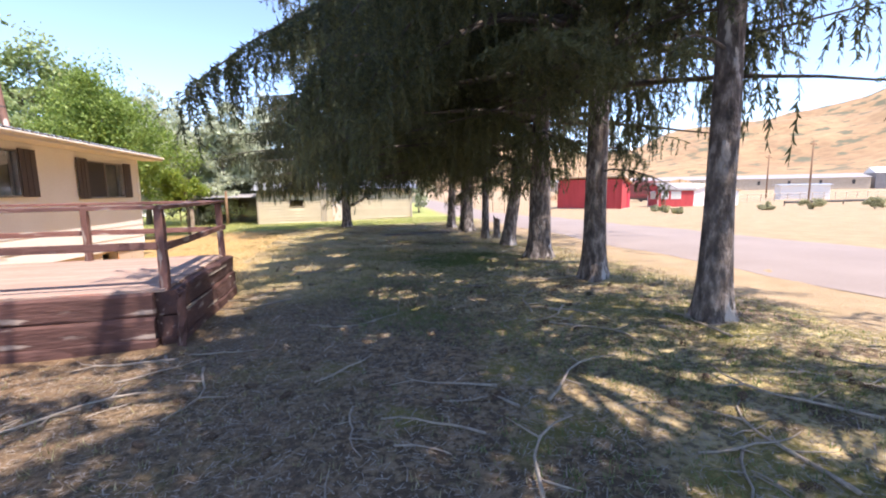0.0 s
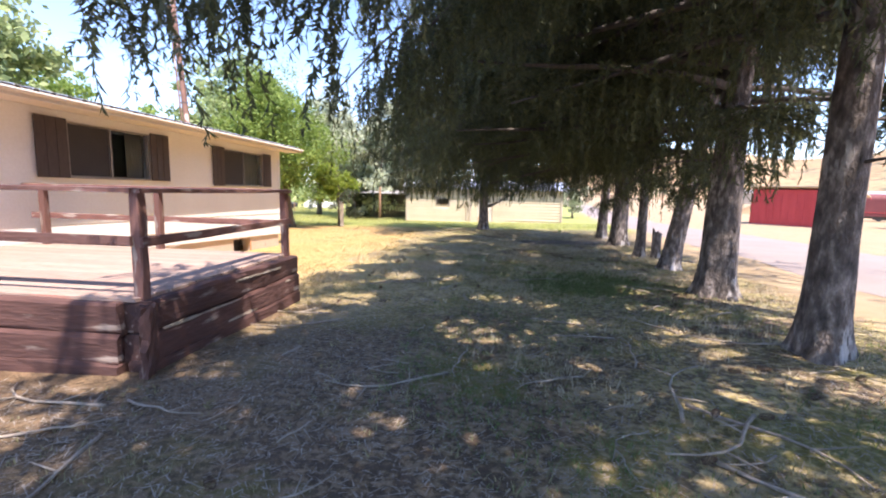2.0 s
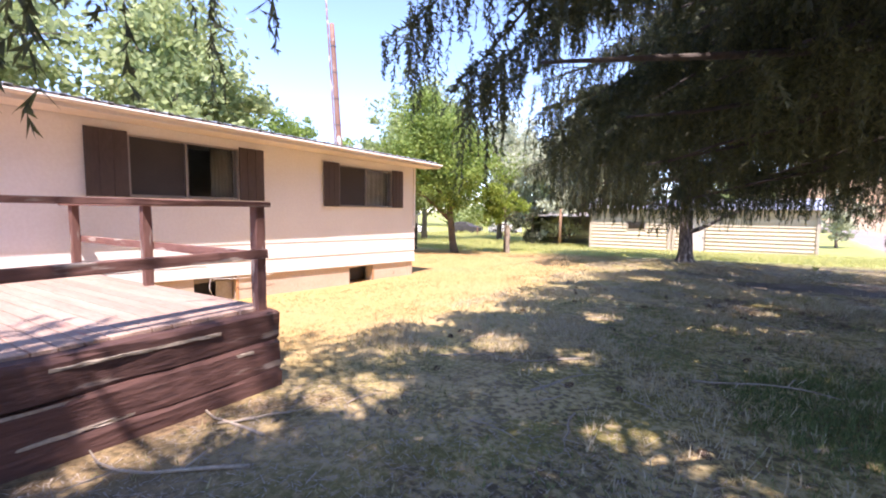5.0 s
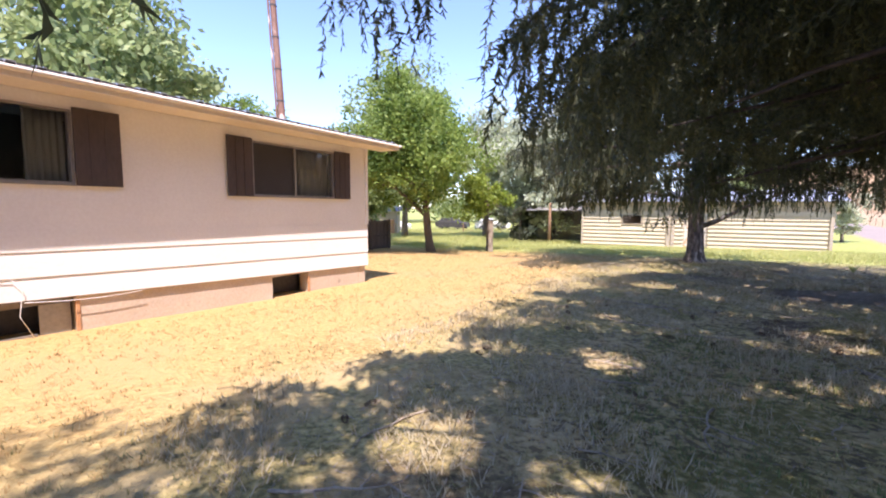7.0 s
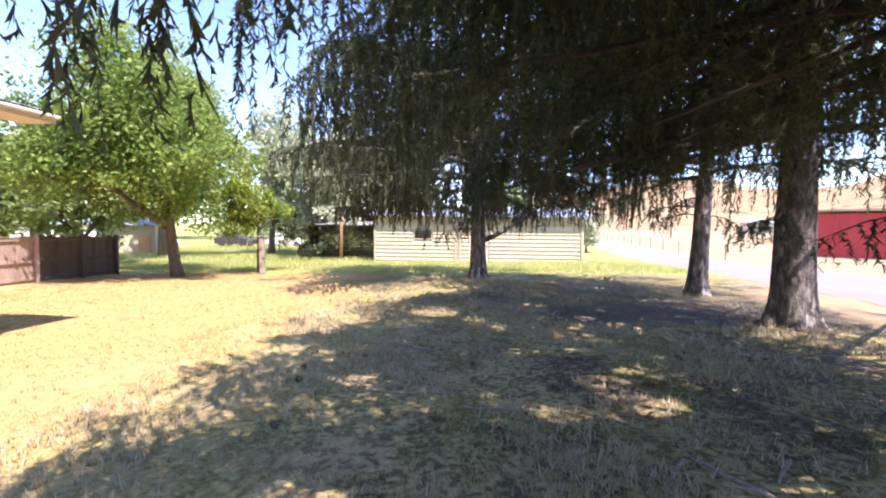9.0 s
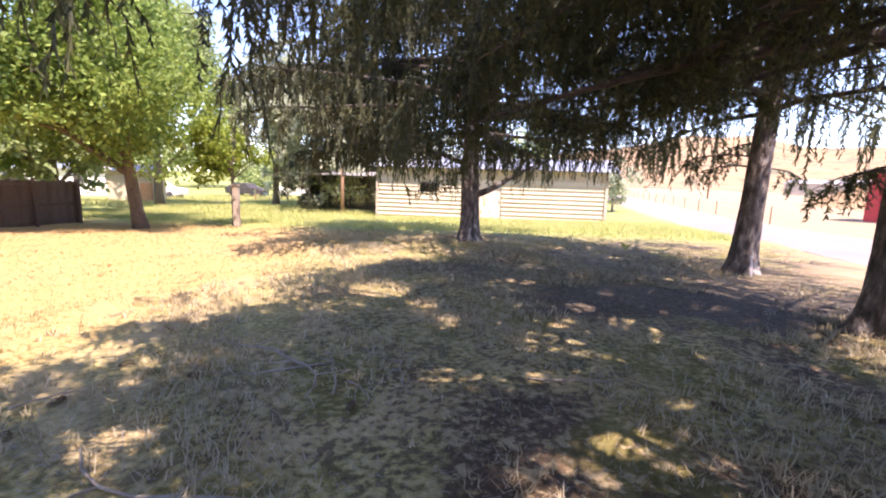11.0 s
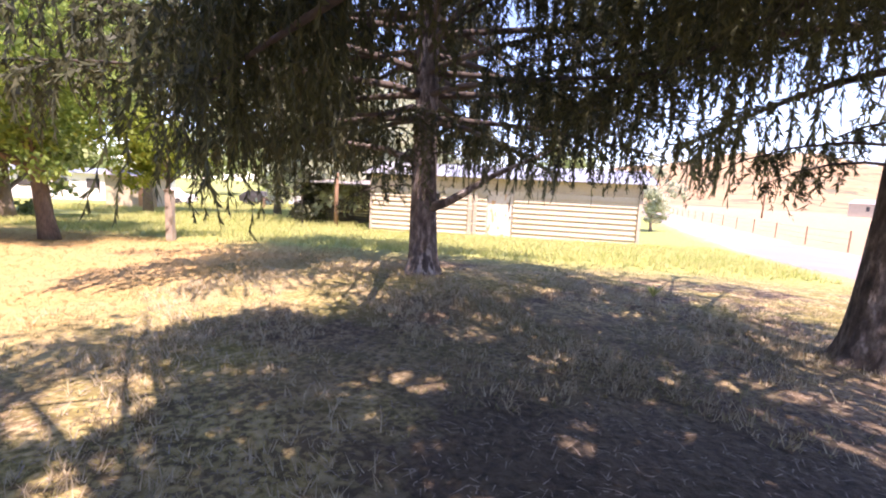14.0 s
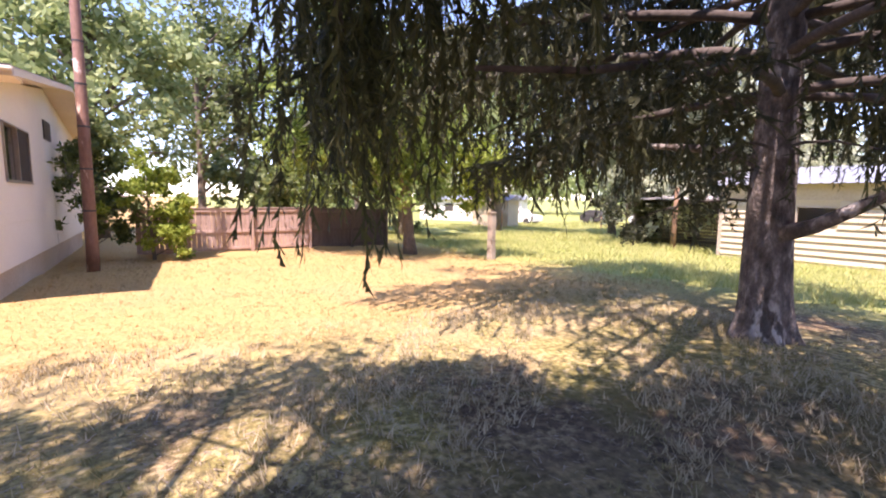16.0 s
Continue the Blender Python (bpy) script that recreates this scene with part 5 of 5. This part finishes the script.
def make_cabin():
    x, y = 39.8, 49.0
    c = base("cabin", x, y, gz(x, y), -100, "little red cabin with arched roof and white trim", "cabin")
    part("body", arch(bmesh.new(), 2.5, 2.0, 0.85, 0, 4.6), M_BARN, c, "red board body")
    v, f = [], []
    for i, yy in enumerate((-0.15, 4.75)):
        for k in range(13):
            a = math.pi * (k / 12)
            v.append((1.38 * math.cos(a), yy, 2.02 + 0.95 * math.sin(a)))
    f = [(k, k + 1, k + 14, k + 13) for k in range(12)]
    r = listed("roof", v, f, M_GREYROOF, c, True, "grey arched roof")
    r.modifiers.new("thick", "SOLIDIFY").thickness = 0.06
    for a, b in ((-1.27, -1.15), (1.15, 1.27)):
        part("trim", boxed(a, b, -0.05, -0.003, 0, 2.0), M_WHITE, c, "white corner trim")
    def window(x0, x1, y0, y1, z0, z1):
        w = part("window", boxed(x0, x1, y0, y1, z0, z1), M_WHITE, c, "white framed window")
        dx, dy = (0.1, 0) if x1 - x0 > 0.2 else (0, 0.1)
        part("pane", boxed(x0 + dx - 0.02 * (dx == 0), x1 - dx + 0.02 * (dx == 0), y0 + dy - 0.02 * (dy == 0), y1 - dy + 0.02 * (dy == 0), z0 + 0.1, z1 - 0.1), M_GLASS, w)
    window(-0.6, 0.6, -0.06, -0.004, 1.0, 2.0)
    window(1.252, 1.30, 0.3, 1.3, 1.0, 1.95)
    window(1.252, 1.30, 1.6, 2.9, 1.0, 1.95)
    part("step", boxed(-0.5, 0.5, -0.5, -0.06, -0.2, 0.15), M_SHEDTRIM, c)


def make_rail_car():
    x, y = 48.0, 68.5
    c = base("rail_car", x, y, gz(x, y), -28, "old dark red railway carriage with pale lettering marks", "rail car")
    c.scale = (0.74, 0.74, 0.74)
    part("body", arch(bmesh.new(), 3.0, 3.0, 0.9, 0, 17.0), M_CAR, c).matrix_basis = pose(8.5, 0, 0.9, 0, 0, 90)
    part("stripe", boxed(-8.4, 8.4, -1.56, -1.51, 1.5, 1.62), M_BARN, c)
    for k in range(9):
        part("lettering", boxed(-5.5 + k * 0.75 + (0.5 if k > 3 else 0), -5.1 + k * 0.75 + (0.5 if k > 3 else 0), -1.56, -1.51, 2.75, 3.2), M_WHITE, c)
    part("chassis", boxed(-8.2, 8.2, -1.2, 1.2, 0.55, 0.9), M_DARK, c)
    for sx in (-6.2, 6.2):
        bg = part("bogie", boxed(sx - 1.3, sx + 1.3, -1.1, 1.1, 0.3, 0.6, 0.05), M_DARK, c)
        for k in (-0.8, 0.8):
            v, f = [], []
            tube(v, f, [(sx + k, -1.15, 0.45), (sx + k, -1.0, 0.45)], [0.42, 0.42], 14)
            listed("wheel", v, f, M_DARK, bg)


def make_white_shed():
    x, y = 44.6, 48.0
    s = base("shed", x, y, gz(x, y), -8, "small white gabled shed", "shed")
    bm = bmesh.new()
    prof = [(0, -0.3), (6.6, -0.3), (6.6, 2.0), (3.3, 2.9), (0, 2.0)]
    a = [[bm.verts.new((q, yy, z)) for q, z in prof] for yy in (0, 5)]
    bm.faces.new(a[0]), bm.faces.new(a[1][::-1])
    for k in range(5):
        q = (k + 1) % 5
        bm.faces.new((a[0][k], a[1][k], a[1][q], a[0][q]))
    bmesh.ops.recalc_face_normals(bm, faces=bm.faces)
    part("body", bm, M_WHITE, s)
    v = [(-0.3, -0.25, 1.95), (3.3, -0.25, 2.95), (6.9, -0.25, 1.95), (-0.3, 5.25, 1.95), (3.3, 5.25, 2.95), (6.9, 5.25, 1.95)]
    r = listed("roof", v, [(0, 1, 4, 3), (1, 2, 5, 4)], M_TANROOF, s, label="tan gabled roof")
    r.modifiers.new("thick", "SOLIDIFY").thickness = 0.08
    part("door", boxed(5.0, 6.1, -0.05, -0.004, -0.2, 1.8), M_SHEDTRIM, s)


def long_building(x, y, rz, length, depth, wall_h, roof_h, label, mat=M_WHITE, roof=M_ROOF, windows=0, category="building"):
    s = base("building", x, y, gz(x, y), rz, label, category)
    part("wall", boxed(0, length, 0, depth, -0.5, wall_h), mat, s)
    v = [(-0.3, -0.4, wall_h), (length + 0.3, -0.4, wall_h), (length + 0.3, depth / 2, wall_h + roof_h), (-0.3, depth / 2, wall_h + roof_h), (length + 0.3, depth + 0.4, wall_h), (-0.3, depth + 0.4, wall_h)]
    listed("roof", v, [(0, 1, 2, 3), (3, 2, 4, 5), (0, 3, 5), (1, 4, 2), (0, 5, 4, 1)], roof, s)
    for k in range(windows):
        u = length * (k + 0.5) / windows
        w = part("window", boxed(u - 0.5, u + 0.5, -0.05, -0.004, wall_h * 0.45, wall_h * 0.8), M_DARK, s)
    return s


def utility_pole(x, y, h, arm=True, r=0.15, label="tall brown wooden utility pole"):
    p = base("utility_pole", x, y, gz(x, y), 20, label, "pole", "utility poles")
    v, f = [], []
    tube(v, f, [(0, 0, -0.3), (0, 0, h * 0.5), (0.02, 0, h)], [r, r * 0.85, r * 0.7], 10)
    listed("pole", v, f, M_POLE, p, True)
    if arm:
        part("crossarm", boxed(-1.1, 1.1, -0.06, 0.06, h - 0.6, h - 0.45, 0.01), M_POLE, p)


def post_fence(name, label, pts, h, gap, mat, rails, r=0.05):
    fn = base(name, 0, 0, 0, 0, label, "fence")
    for (xa, ya), (xb, yb) in zip(pts, pts[1:]):
        n = max(1, int(math.hypot(xb - xa, yb - ya) / gap))
        ps = [(xa + (xb - xa) * i / n, ya + (yb - ya) * i / n) for i in range(n + 1)]
        for x, y in ps:
            part("post", boxed(x - r, x + r, y - r, y + r, gz(x, y) - 0.2, gz(x, y) + h, r * 0.2), mat, fn)
        for z, t in rails:
            v, f = [], []
            tube(v, f, [(x, y - r, gz(x, y) + z) for x, y in ps], [t] * len(ps), 5)
            listed("rail", v, f, mat, fn)


make_barn()
make_cabin()
make_rail_car()
make_white_shed()
long_building(215, 135, -48, 95, 24, 6.5, 2.5, "long white warehouse under the hill", M_GREYROOF, M_WHITE, 9)
long_building(110, 215, -38, 130, 22, 4.8, 1.8, "long grey roofed warehouse under the hill", M_SHEDTRIM, M_GREYROOF, 12)
long_building(74, 60, -30, 7, 2.5, 2.4, 0.2, "white box trailer parked on the flats", windows=0, category="trailer")
utility_pole(65.0, 48.6, 8.6, True, 0.13)
utility_pole(78.0, 66.0, 8.0)
utility_pole(40.0, 110.0, 9.0)
post_fence("pipe_fence", "low pale pipe fence on the flats", [(53, 52), (98, 58)], 1.25, 3.0, M_SHEDTRIM, [(1.2, 0.05), (0.7, 0.04), (0.3, 0.04)])
post_fence("guard_rail", "dark low rail line beside the flats", [(50, 40), (96, 38)], 0.55, 4.0, M_DARK, [(0.4, 0.14)])
post_fence("roadside_fence", "dark wire fence beyond the road", [(17.5, 44), (24.0, 105)], 1.1, 5.0, M_POLE, [(1.0, 0.008), (0.65, 0.008), (0.35, 0.008)], 0.03)
for i, (x, y, r) in enumerate([(38.0, 28.0, 0.8), (40.0, 25.0, 0.75), (34.5, 29.0, 0.55), (44.0, 26.0, 0.6), (26.0, 30.5, 0.45), (29.5, 36.0, 0.5), (48.0, 27.0, 0.7), (25.0, 28.0, 0.35)]):
    broadleaf("shrub", x, y, r * 1.3, r * 1.05, 0.05, M_SAGE, 26, 70, 0.12, 120 + i, 0.03, label="dry grey-green sagebrush on the flats", group="sagebrush")


def mound(x, y, rx, ry, h, seed):
    v, f = [], []
    n, m = 28, 7
    for j in range(m + 1):
        s = j / m
        for i in range(n):
            a = 2 * math.pi * i / n
            w = 1 + 0.14 * noise.noise(Vector((math.cos(a) * 1.5, math.sin(a) * 1.5, seed)))
            px, py = x + rx * (1 - s) * w * math.cos(a), y + ry * (1 - s) * w * math.sin(a)
            v.append((px, py, gz(px, py) - 0.05 + h * (s * s * (3 - 2 * s)) * (1 + 0.1 * math.sin(i))))
    for j in range(m):
        for i in range(n):
            f.append((j * n + i, j * n + (i + 1) % n, (j + 1) * n + (i + 1) % n, (j + 1) * n + i))
    tagged(listed("dirt_mound", v, f, M_HILL, smooth=True), "dry tan earth mound with grass", "mound", kind="structure")


mound(66, 74, 10, 6, 3.6, 1)
mound(50, 84, 9, 6, 3.0, 2)

# ---------------------------------------------------------------- meadow, back lots
utility_pole(-8.55, 39.6, 2.9, False, 0.13, "short brown wooden pole by the shed")
edge_post = base("fence_post", -7.95, 28.2, gz(-7.95, 28.2), 12, "single thick weathered wooden post at the lawn edge", "post")
part("post", rough_timber(1.65, 0.2, 0.2, 5, 7, 0.012), M_TWIG, edge_post).matrix_basis = pose(0, 0, -0.2, 0, -90, 0)
part("cap", boxed(-0.115, 0.115, -0.115, 0.115, 1.452, 1.49, 0.01), M_SHEDTRIM, edge_post, "pale flat cap")
post_fence("wire_fence", "old wire fence across the meadow", [(-22, 52), (2, 55)], 1.1, 3.0, M_POLE, [(1.0, 0.015), (0.6, 0.015), (0.3, 0.015)])
long_building(-43, 46, 39, 12, 5, 2.4, 0.5, "white mobile home beyond the meadow", windows=5, category="mobile home")
long_building(-28.0, 42.5, 30, 3.2, 3, 2.3, 0.5, "small shed with orange door beyond the meadow", M_SHED, M_GREYROOF, category="shed")
part("plank_gate", boxed(-25.9, -24.9, 43.2, 43.3, gz(-25.4, 43.2), gz(-25.4, 43.2) + 1.5, 0.02), M_ORANGE)
tagged(bpy.data.objects["plank_gate"], "orange-brown plank gate by the far shed", "gate")


def parked_car(x, y, rz, mat, label):
    c = base("car", x, y, gz(x, y), rz, label, "car")
    prof = [(-2.1, 0.35), (2.1, 0.35), (2.15, 0.75), (1.9, 0.92), (0.95, 1.0), (0.35, 1.45), (-1.2, 1.48), (-1.85, 1.02), (-2.15, 0.9)]
    bm = bmesh.new()
    a = [[bm.verts.new((q * (0.97 if yy else 1), sy * (0.82 if z < 1.1 else 0.66), z)) for q, z in prof] for yy, sy in ((0, -1), (0, 1))]
    bm.faces.new(a[0]), bm.faces.new(a[1][::-1])
    for k in range(len(prof)):
        q = (k + 1) % len(prof)
        bm.faces.new((a[0][k], a[1][k], a[1][q], a[0][q]))
    bmesh.ops.recalc_face_normals(bm, faces=bm.faces)
    part("body", bm, mat, c)
    for sy in (-1, 1):
        part("window", boxed(-1.2, 0.4, sy * 0.76 - 0.02, sy * 0.76 + 0.02, 1.05, 1.38), M_DARK, c)
        for k in (-1.3, 1.3):
            v, f = [], []
            tube(v, f, [(k, sy * 0.84, 0.33), (k, sy * 0.66, 0.33)], [0.33, 0.33], 14)
            listed("wheel", v, f, M_DARK, c)


parked_car(-31.0, 51.0, 8, M_WHITE, "pale old car parked beyond the meadow")
parked_car(-27.0, 58.5, -4, M_DARK, "dark old car parked beyond the meadow")
parked_car(-22.0, 60.0, 20, M_WHITE, "white car parked by the far shed")


def far_woods():
    rng = np.random.default_rng(77)
    n = 900
    b = rng.uniform(-70, 6, n)
    r = rng.uniform(78, 100, n)
    x, y = r * np.sin(np.radians(b)), r * np.cos(np.radians(b)) + 10
    C = np.stack([x, y, ground(x, y) + rng.uniform(0.5, 1, n) ** 1.5 * (7 + 4 * np.sin(b * 0.31) + 2.5 * np.sin(b * 0.9))], -1)
    ob = soup("far_woods", leaves_at(C, np.full(n, 2.2), 34, 0.75, rng), M_HAZYLEAF, None, 4)
    tagged(ob, "belt of green woods beyond the back lots", "woods", kind="stuff")


far_woods()


# ---------------------------------------------------------------- grass and litter
def blades(name, label, n, where, tall, width, lay, material, seed, accept=None):
    rng = np.random.default_rng(seed)
    x0, x1, y0, y1 = where
    x, y = rng.uniform(x0, x1, n), rng.uniform(y0, y1, n)
    if accept is not None:
        k = accept(x, y, rng)
        x, y = x[k], y[k]
    per = 5
    x, y = np.repeat(x, per) + rng.normal(size=len(x) * per) * 0.02, np.repeat(y, per) + rng.normal(size=len(y) * per) * 0.02
    P = np.stack([x, y, ground(x, y) - 0.005], -1)
    a = rng.uniform(0, 2 * np.pi, len(P))
    h = tall * rng.uniform(0.45, 1.2, len(P))[:, None]
    out = np.stack([np.cos(a), np.sin(a), np.zeros(len(P))], -1)
    side = np.stack([-np.sin(a), np.cos(a), np.zeros(len(P))], -1) * (width * rng.uniform(0.6, 1.3, (len(P), 1)))
    tip = P + out * h * lay * rng.uniform(0.3, 1.3, (len(P), 1)) + np.array([0, 0, 1]) * h
    ob = soup(name, np.stack([P - side, P + side, tip], 1), material)
    tagged(ob, label, "grass", kind="stuff")


def patchy(freq, cut, seed):
    def f(x, y, rng):
        v = np.sin(x * freq + seed) * np.sin(y * freq * 0.83 + 1.7 * seed) + 0.6 * np.sin(x * freq * 2.3 + y * freq * 1.9)
        clear = (x > -1.7) | (y < 5.3) | (y > 8.95)
        return (v + rng.uniform(-0.9, 0.9, len(x)) > cut) & clear & (x < 5.2 + 0.1 * y)
    return f


def bare_soil(x, y, rng):
    """Where dark soil lies open under the spruces."""
    return np.hypot((x - 3.6) / 1.9, (y - 19.8 + 0.2 * np.sin(x * 3.1)) / 1.05) < 1 + rng.normal(0, 0.13, len(x))


blades("shade_lawn", "short mixed green and straw lawn under the trees", 33000, (-3.4, 7.0, 0.5, 29.0), 0.055, 0.004, 1.0, M_SHADEGRASS, 1, lambda x, y, r: patchy(1.3, 0.1, 0.4)(x, y, r) & ((y > 7) | (x > 1.2) | (r.uniform(0, 1, len(x)) < 0.5)) & ~bare_soil(x, y, r))
blades("straw_tufts", "dry straw-coloured grass tufts under the trees", 40000, (-2.5, 6.0, 3.0, 26.0), 0.085, 0.0055, 1.0, M_STRAW, 2, lambda x, y, r: patchy(1.7, 0.35, 2.0)(x, y, r) & ((y > 10) | ((x > 0.8) & (y > 5.5) & (r.uniform(0, 1, len(x)) < 0.4))) & ~bare_soil(x, y, r))
blades("green_patch", "patch of lusher green grass under the trees", 3600, (1.7, 4.0, 9.3, 12.0), 0.07, 0.005, 1.0, M_LUSH, 6, lambda x, y, r: np.hypot((x - 2.8) / 0.95, (y - 10.6) / 1.15) < 1 + r.normal(0, 0.2, len(x)))
blades("green_tufts", "thin dark green grass in the shade of the spruces", 15000, (0.2, 5.2, 1.5, 15.0), 0.05, 0.004, 1.0, M_LUSH, 7, patchy(1.1, 0.25, 1.1))
blades("dry_lawn", "short sun-dried yellow lawn beside the house", 15000, (-12.5, -2.0, 8.8, 29.0), 0.045, 0.0045, 1.2, M_DRYGRASS, 3, lambda x, y, r: (x > -6.3) | (y > 17.5))
blades("meadow_grass", "tall green meadow grass behind the lawn", 15000, (-20, 9.9, 28.5, 38.2), 0.19, 0.010, 0.9, M_TALLGRASS, 4, lambda x, y, r: (y - 28.5 > 1.5 * r.uniform(0, 1, len(x))) & (x < road_x(y) - 0.7))
blades("far_meadow", "tall green meadow grass around the back lots", 8000, (-30, -6.3, 38.0, 60), 0.30, 0.022, 0.9, M_TALLGRASS, 5)


def litter():
    """Needle litter and bits of bark on the dirt."""
    rng = np.random.default_rng(12)
    n = 90000
    x, y = rng.uniform(-3.6, 5.5, n), rng.uniform(0.6, 22, n) ** 1.0
    k = ((x > -1.7) | (y < 5.3)) & (rng.uniform(0, 1, n) < np.where(y < 9, 1.0, 0.35))
    x, y = x[k], y[k]
    P = np.stack([x, y, ground(x, y) + rng.uniform(0.002, 0.012, len(x))], -1)
    a = rng.uniform(0, 6.28, len(x))
    l = rng.uniform(0.012, 0.05, (len(x), 1)) * np.where(rng.uniform(0, 1, (len(x), 1)) > 0.94, 2.2, 1)
    d = np.stack([np.cos(a), np.sin(a), rng.normal(0, 0.12, len(x))], -1) * l
    s = np.stack([-np.sin(a), np.cos(a), np.zeros(len(x))], -1) * rng.uniform(0.002, 0.006, (len(x), 1))
    tagged(soup("needle_litter", np.stack([P - d - s, P - d + s, P + d], 1), M_TWIG), "dry needle and bark litter on bare dirt", "litter", kind="stuff")


litter()


def fallen_twig(seed, length):
    rnd = random.Random(seed)
    v, f = [], []
    pts, p, a = [], Vector((0, 0, 0.012)), 0.0
    for i in range(7):
        pts.append(p.copy())
        a += rnd.uniform(-0.35, 0.35)
        p += Vector((math.cos(a), math.sin(a), rnd.uniform(-0.03, 0.05))) * length / 6
        p.z = min(0.03, max(0.008, p.z))
    r = 0.004 + 0.009 * length
    tube(v, f, pts, [r * (1 - 0.1 * i) for i in range(7)], 6, 0.15, rnd)
    for k in (2, 4):
        e = pts[k] + Vector((rnd.uniform(-0.1, 0.2), rnd.choice((-1, 1)) * rnd.uniform(0.1, 0.2), 0.02)) * length
        tube(v, f, [pts[k], pts[k].lerp(e, 0.5), e], [r * 0.5, r * 0.4, r * 0.15], 5, 0.1, rnd)
    ob = listed("fallen_twig", v, f, M_TWIG, None, True)
    return tagged(ob, "dead grey-brown twig lying on the ground", "twig", "fallen twigs")


def pine_cone():
    bm = bmesh.new()
    rows = 9
    for j in range(rows):
        s = j / (rows - 1)
        rad = 0.020 * math.sin(math.pi * (0.12 + 0.8 * s)) + 0.003
        for i in range(8):
            a = 2 * math.pi * (i + 0.5 * (j % 2)) / 8
            c = Vector((0.10 * s - 0.05, rad * math.cos(a), 0.018 + rad * math.sin(a)))
            o = Vector((0.012, 0.008 * math.cos(a), 0.008 * math.sin(a)))
            t = Vector((0, -math.sin(a), math.cos(a))) * 0.008
            w = [bm.verts.new(c - t), bm.verts.new(c + t), bm.verts.new(c + o)]
            bm.faces.new(w)
    ob = part("pine_cone", bm, M_CONE)
    return tagged(ob, "brown fallen spruce cone on the ground", "cone", "fallen cones")


rnd = random.Random(404)
twigs = [fallen_twig(5 + i, l) for i, l in enumerate((0.75, 0.4, 1.15, 0.3))]
cone = pine_cone()
spots = []
while len(spots) < 300:
    x, y = rnd.uniform(-3.5, 4.5), 0.8 + 17 * rnd.random() ** 1.9
    if x > -1.6 or y < 5.2:
        spots.append((x, y))
for i, (x, y) in enumerate(spots):
    src = twigs[i % 4] if i < 180 else cone
    m = pose(x, y, gz(x, y) + 0.002, rnd.uniform(-4, 4), rnd.uniform(-4, 4), rnd.uniform(0, 360))
    if i < 4 or i == 180:
        src.matrix_basis = m
    else:
        copy_thing(src, m)


def weed(x, y, h, seed):
    rnd = random.Random(seed)
    w = base("weed", x, y, gz(x, y), 0, "lone green broad-leaved weed in the lawn", "weed")
    v, f = [], []
    for k in range(14):
        a, l = rnd.uniform(0, 6.28), h * rnd.uniform(0.6, 1.1)
        o, d = Vector((0, 0, 0)), Vector((math.cos(a) * 0.6, math.sin(a) * 0.6, 0.8)) * l
        s = Vector((-math.sin(a), math.cos(a), 0)) * 0.022
        n = len(v)
        v += [o, o + d * 0.5 + s + Vector((0, 0, 0.03)), o + d, o + d * 0.5 - s + Vector((0, 0, 0.03))]
        f += [(n, n + 1, n + 2), (n, n + 2, n + 3)]
    listed("leaves", [tuple(p) for p in v], f, M_TALLGRASS, w)


weed(4.55, 25.2, 0.28, 3)
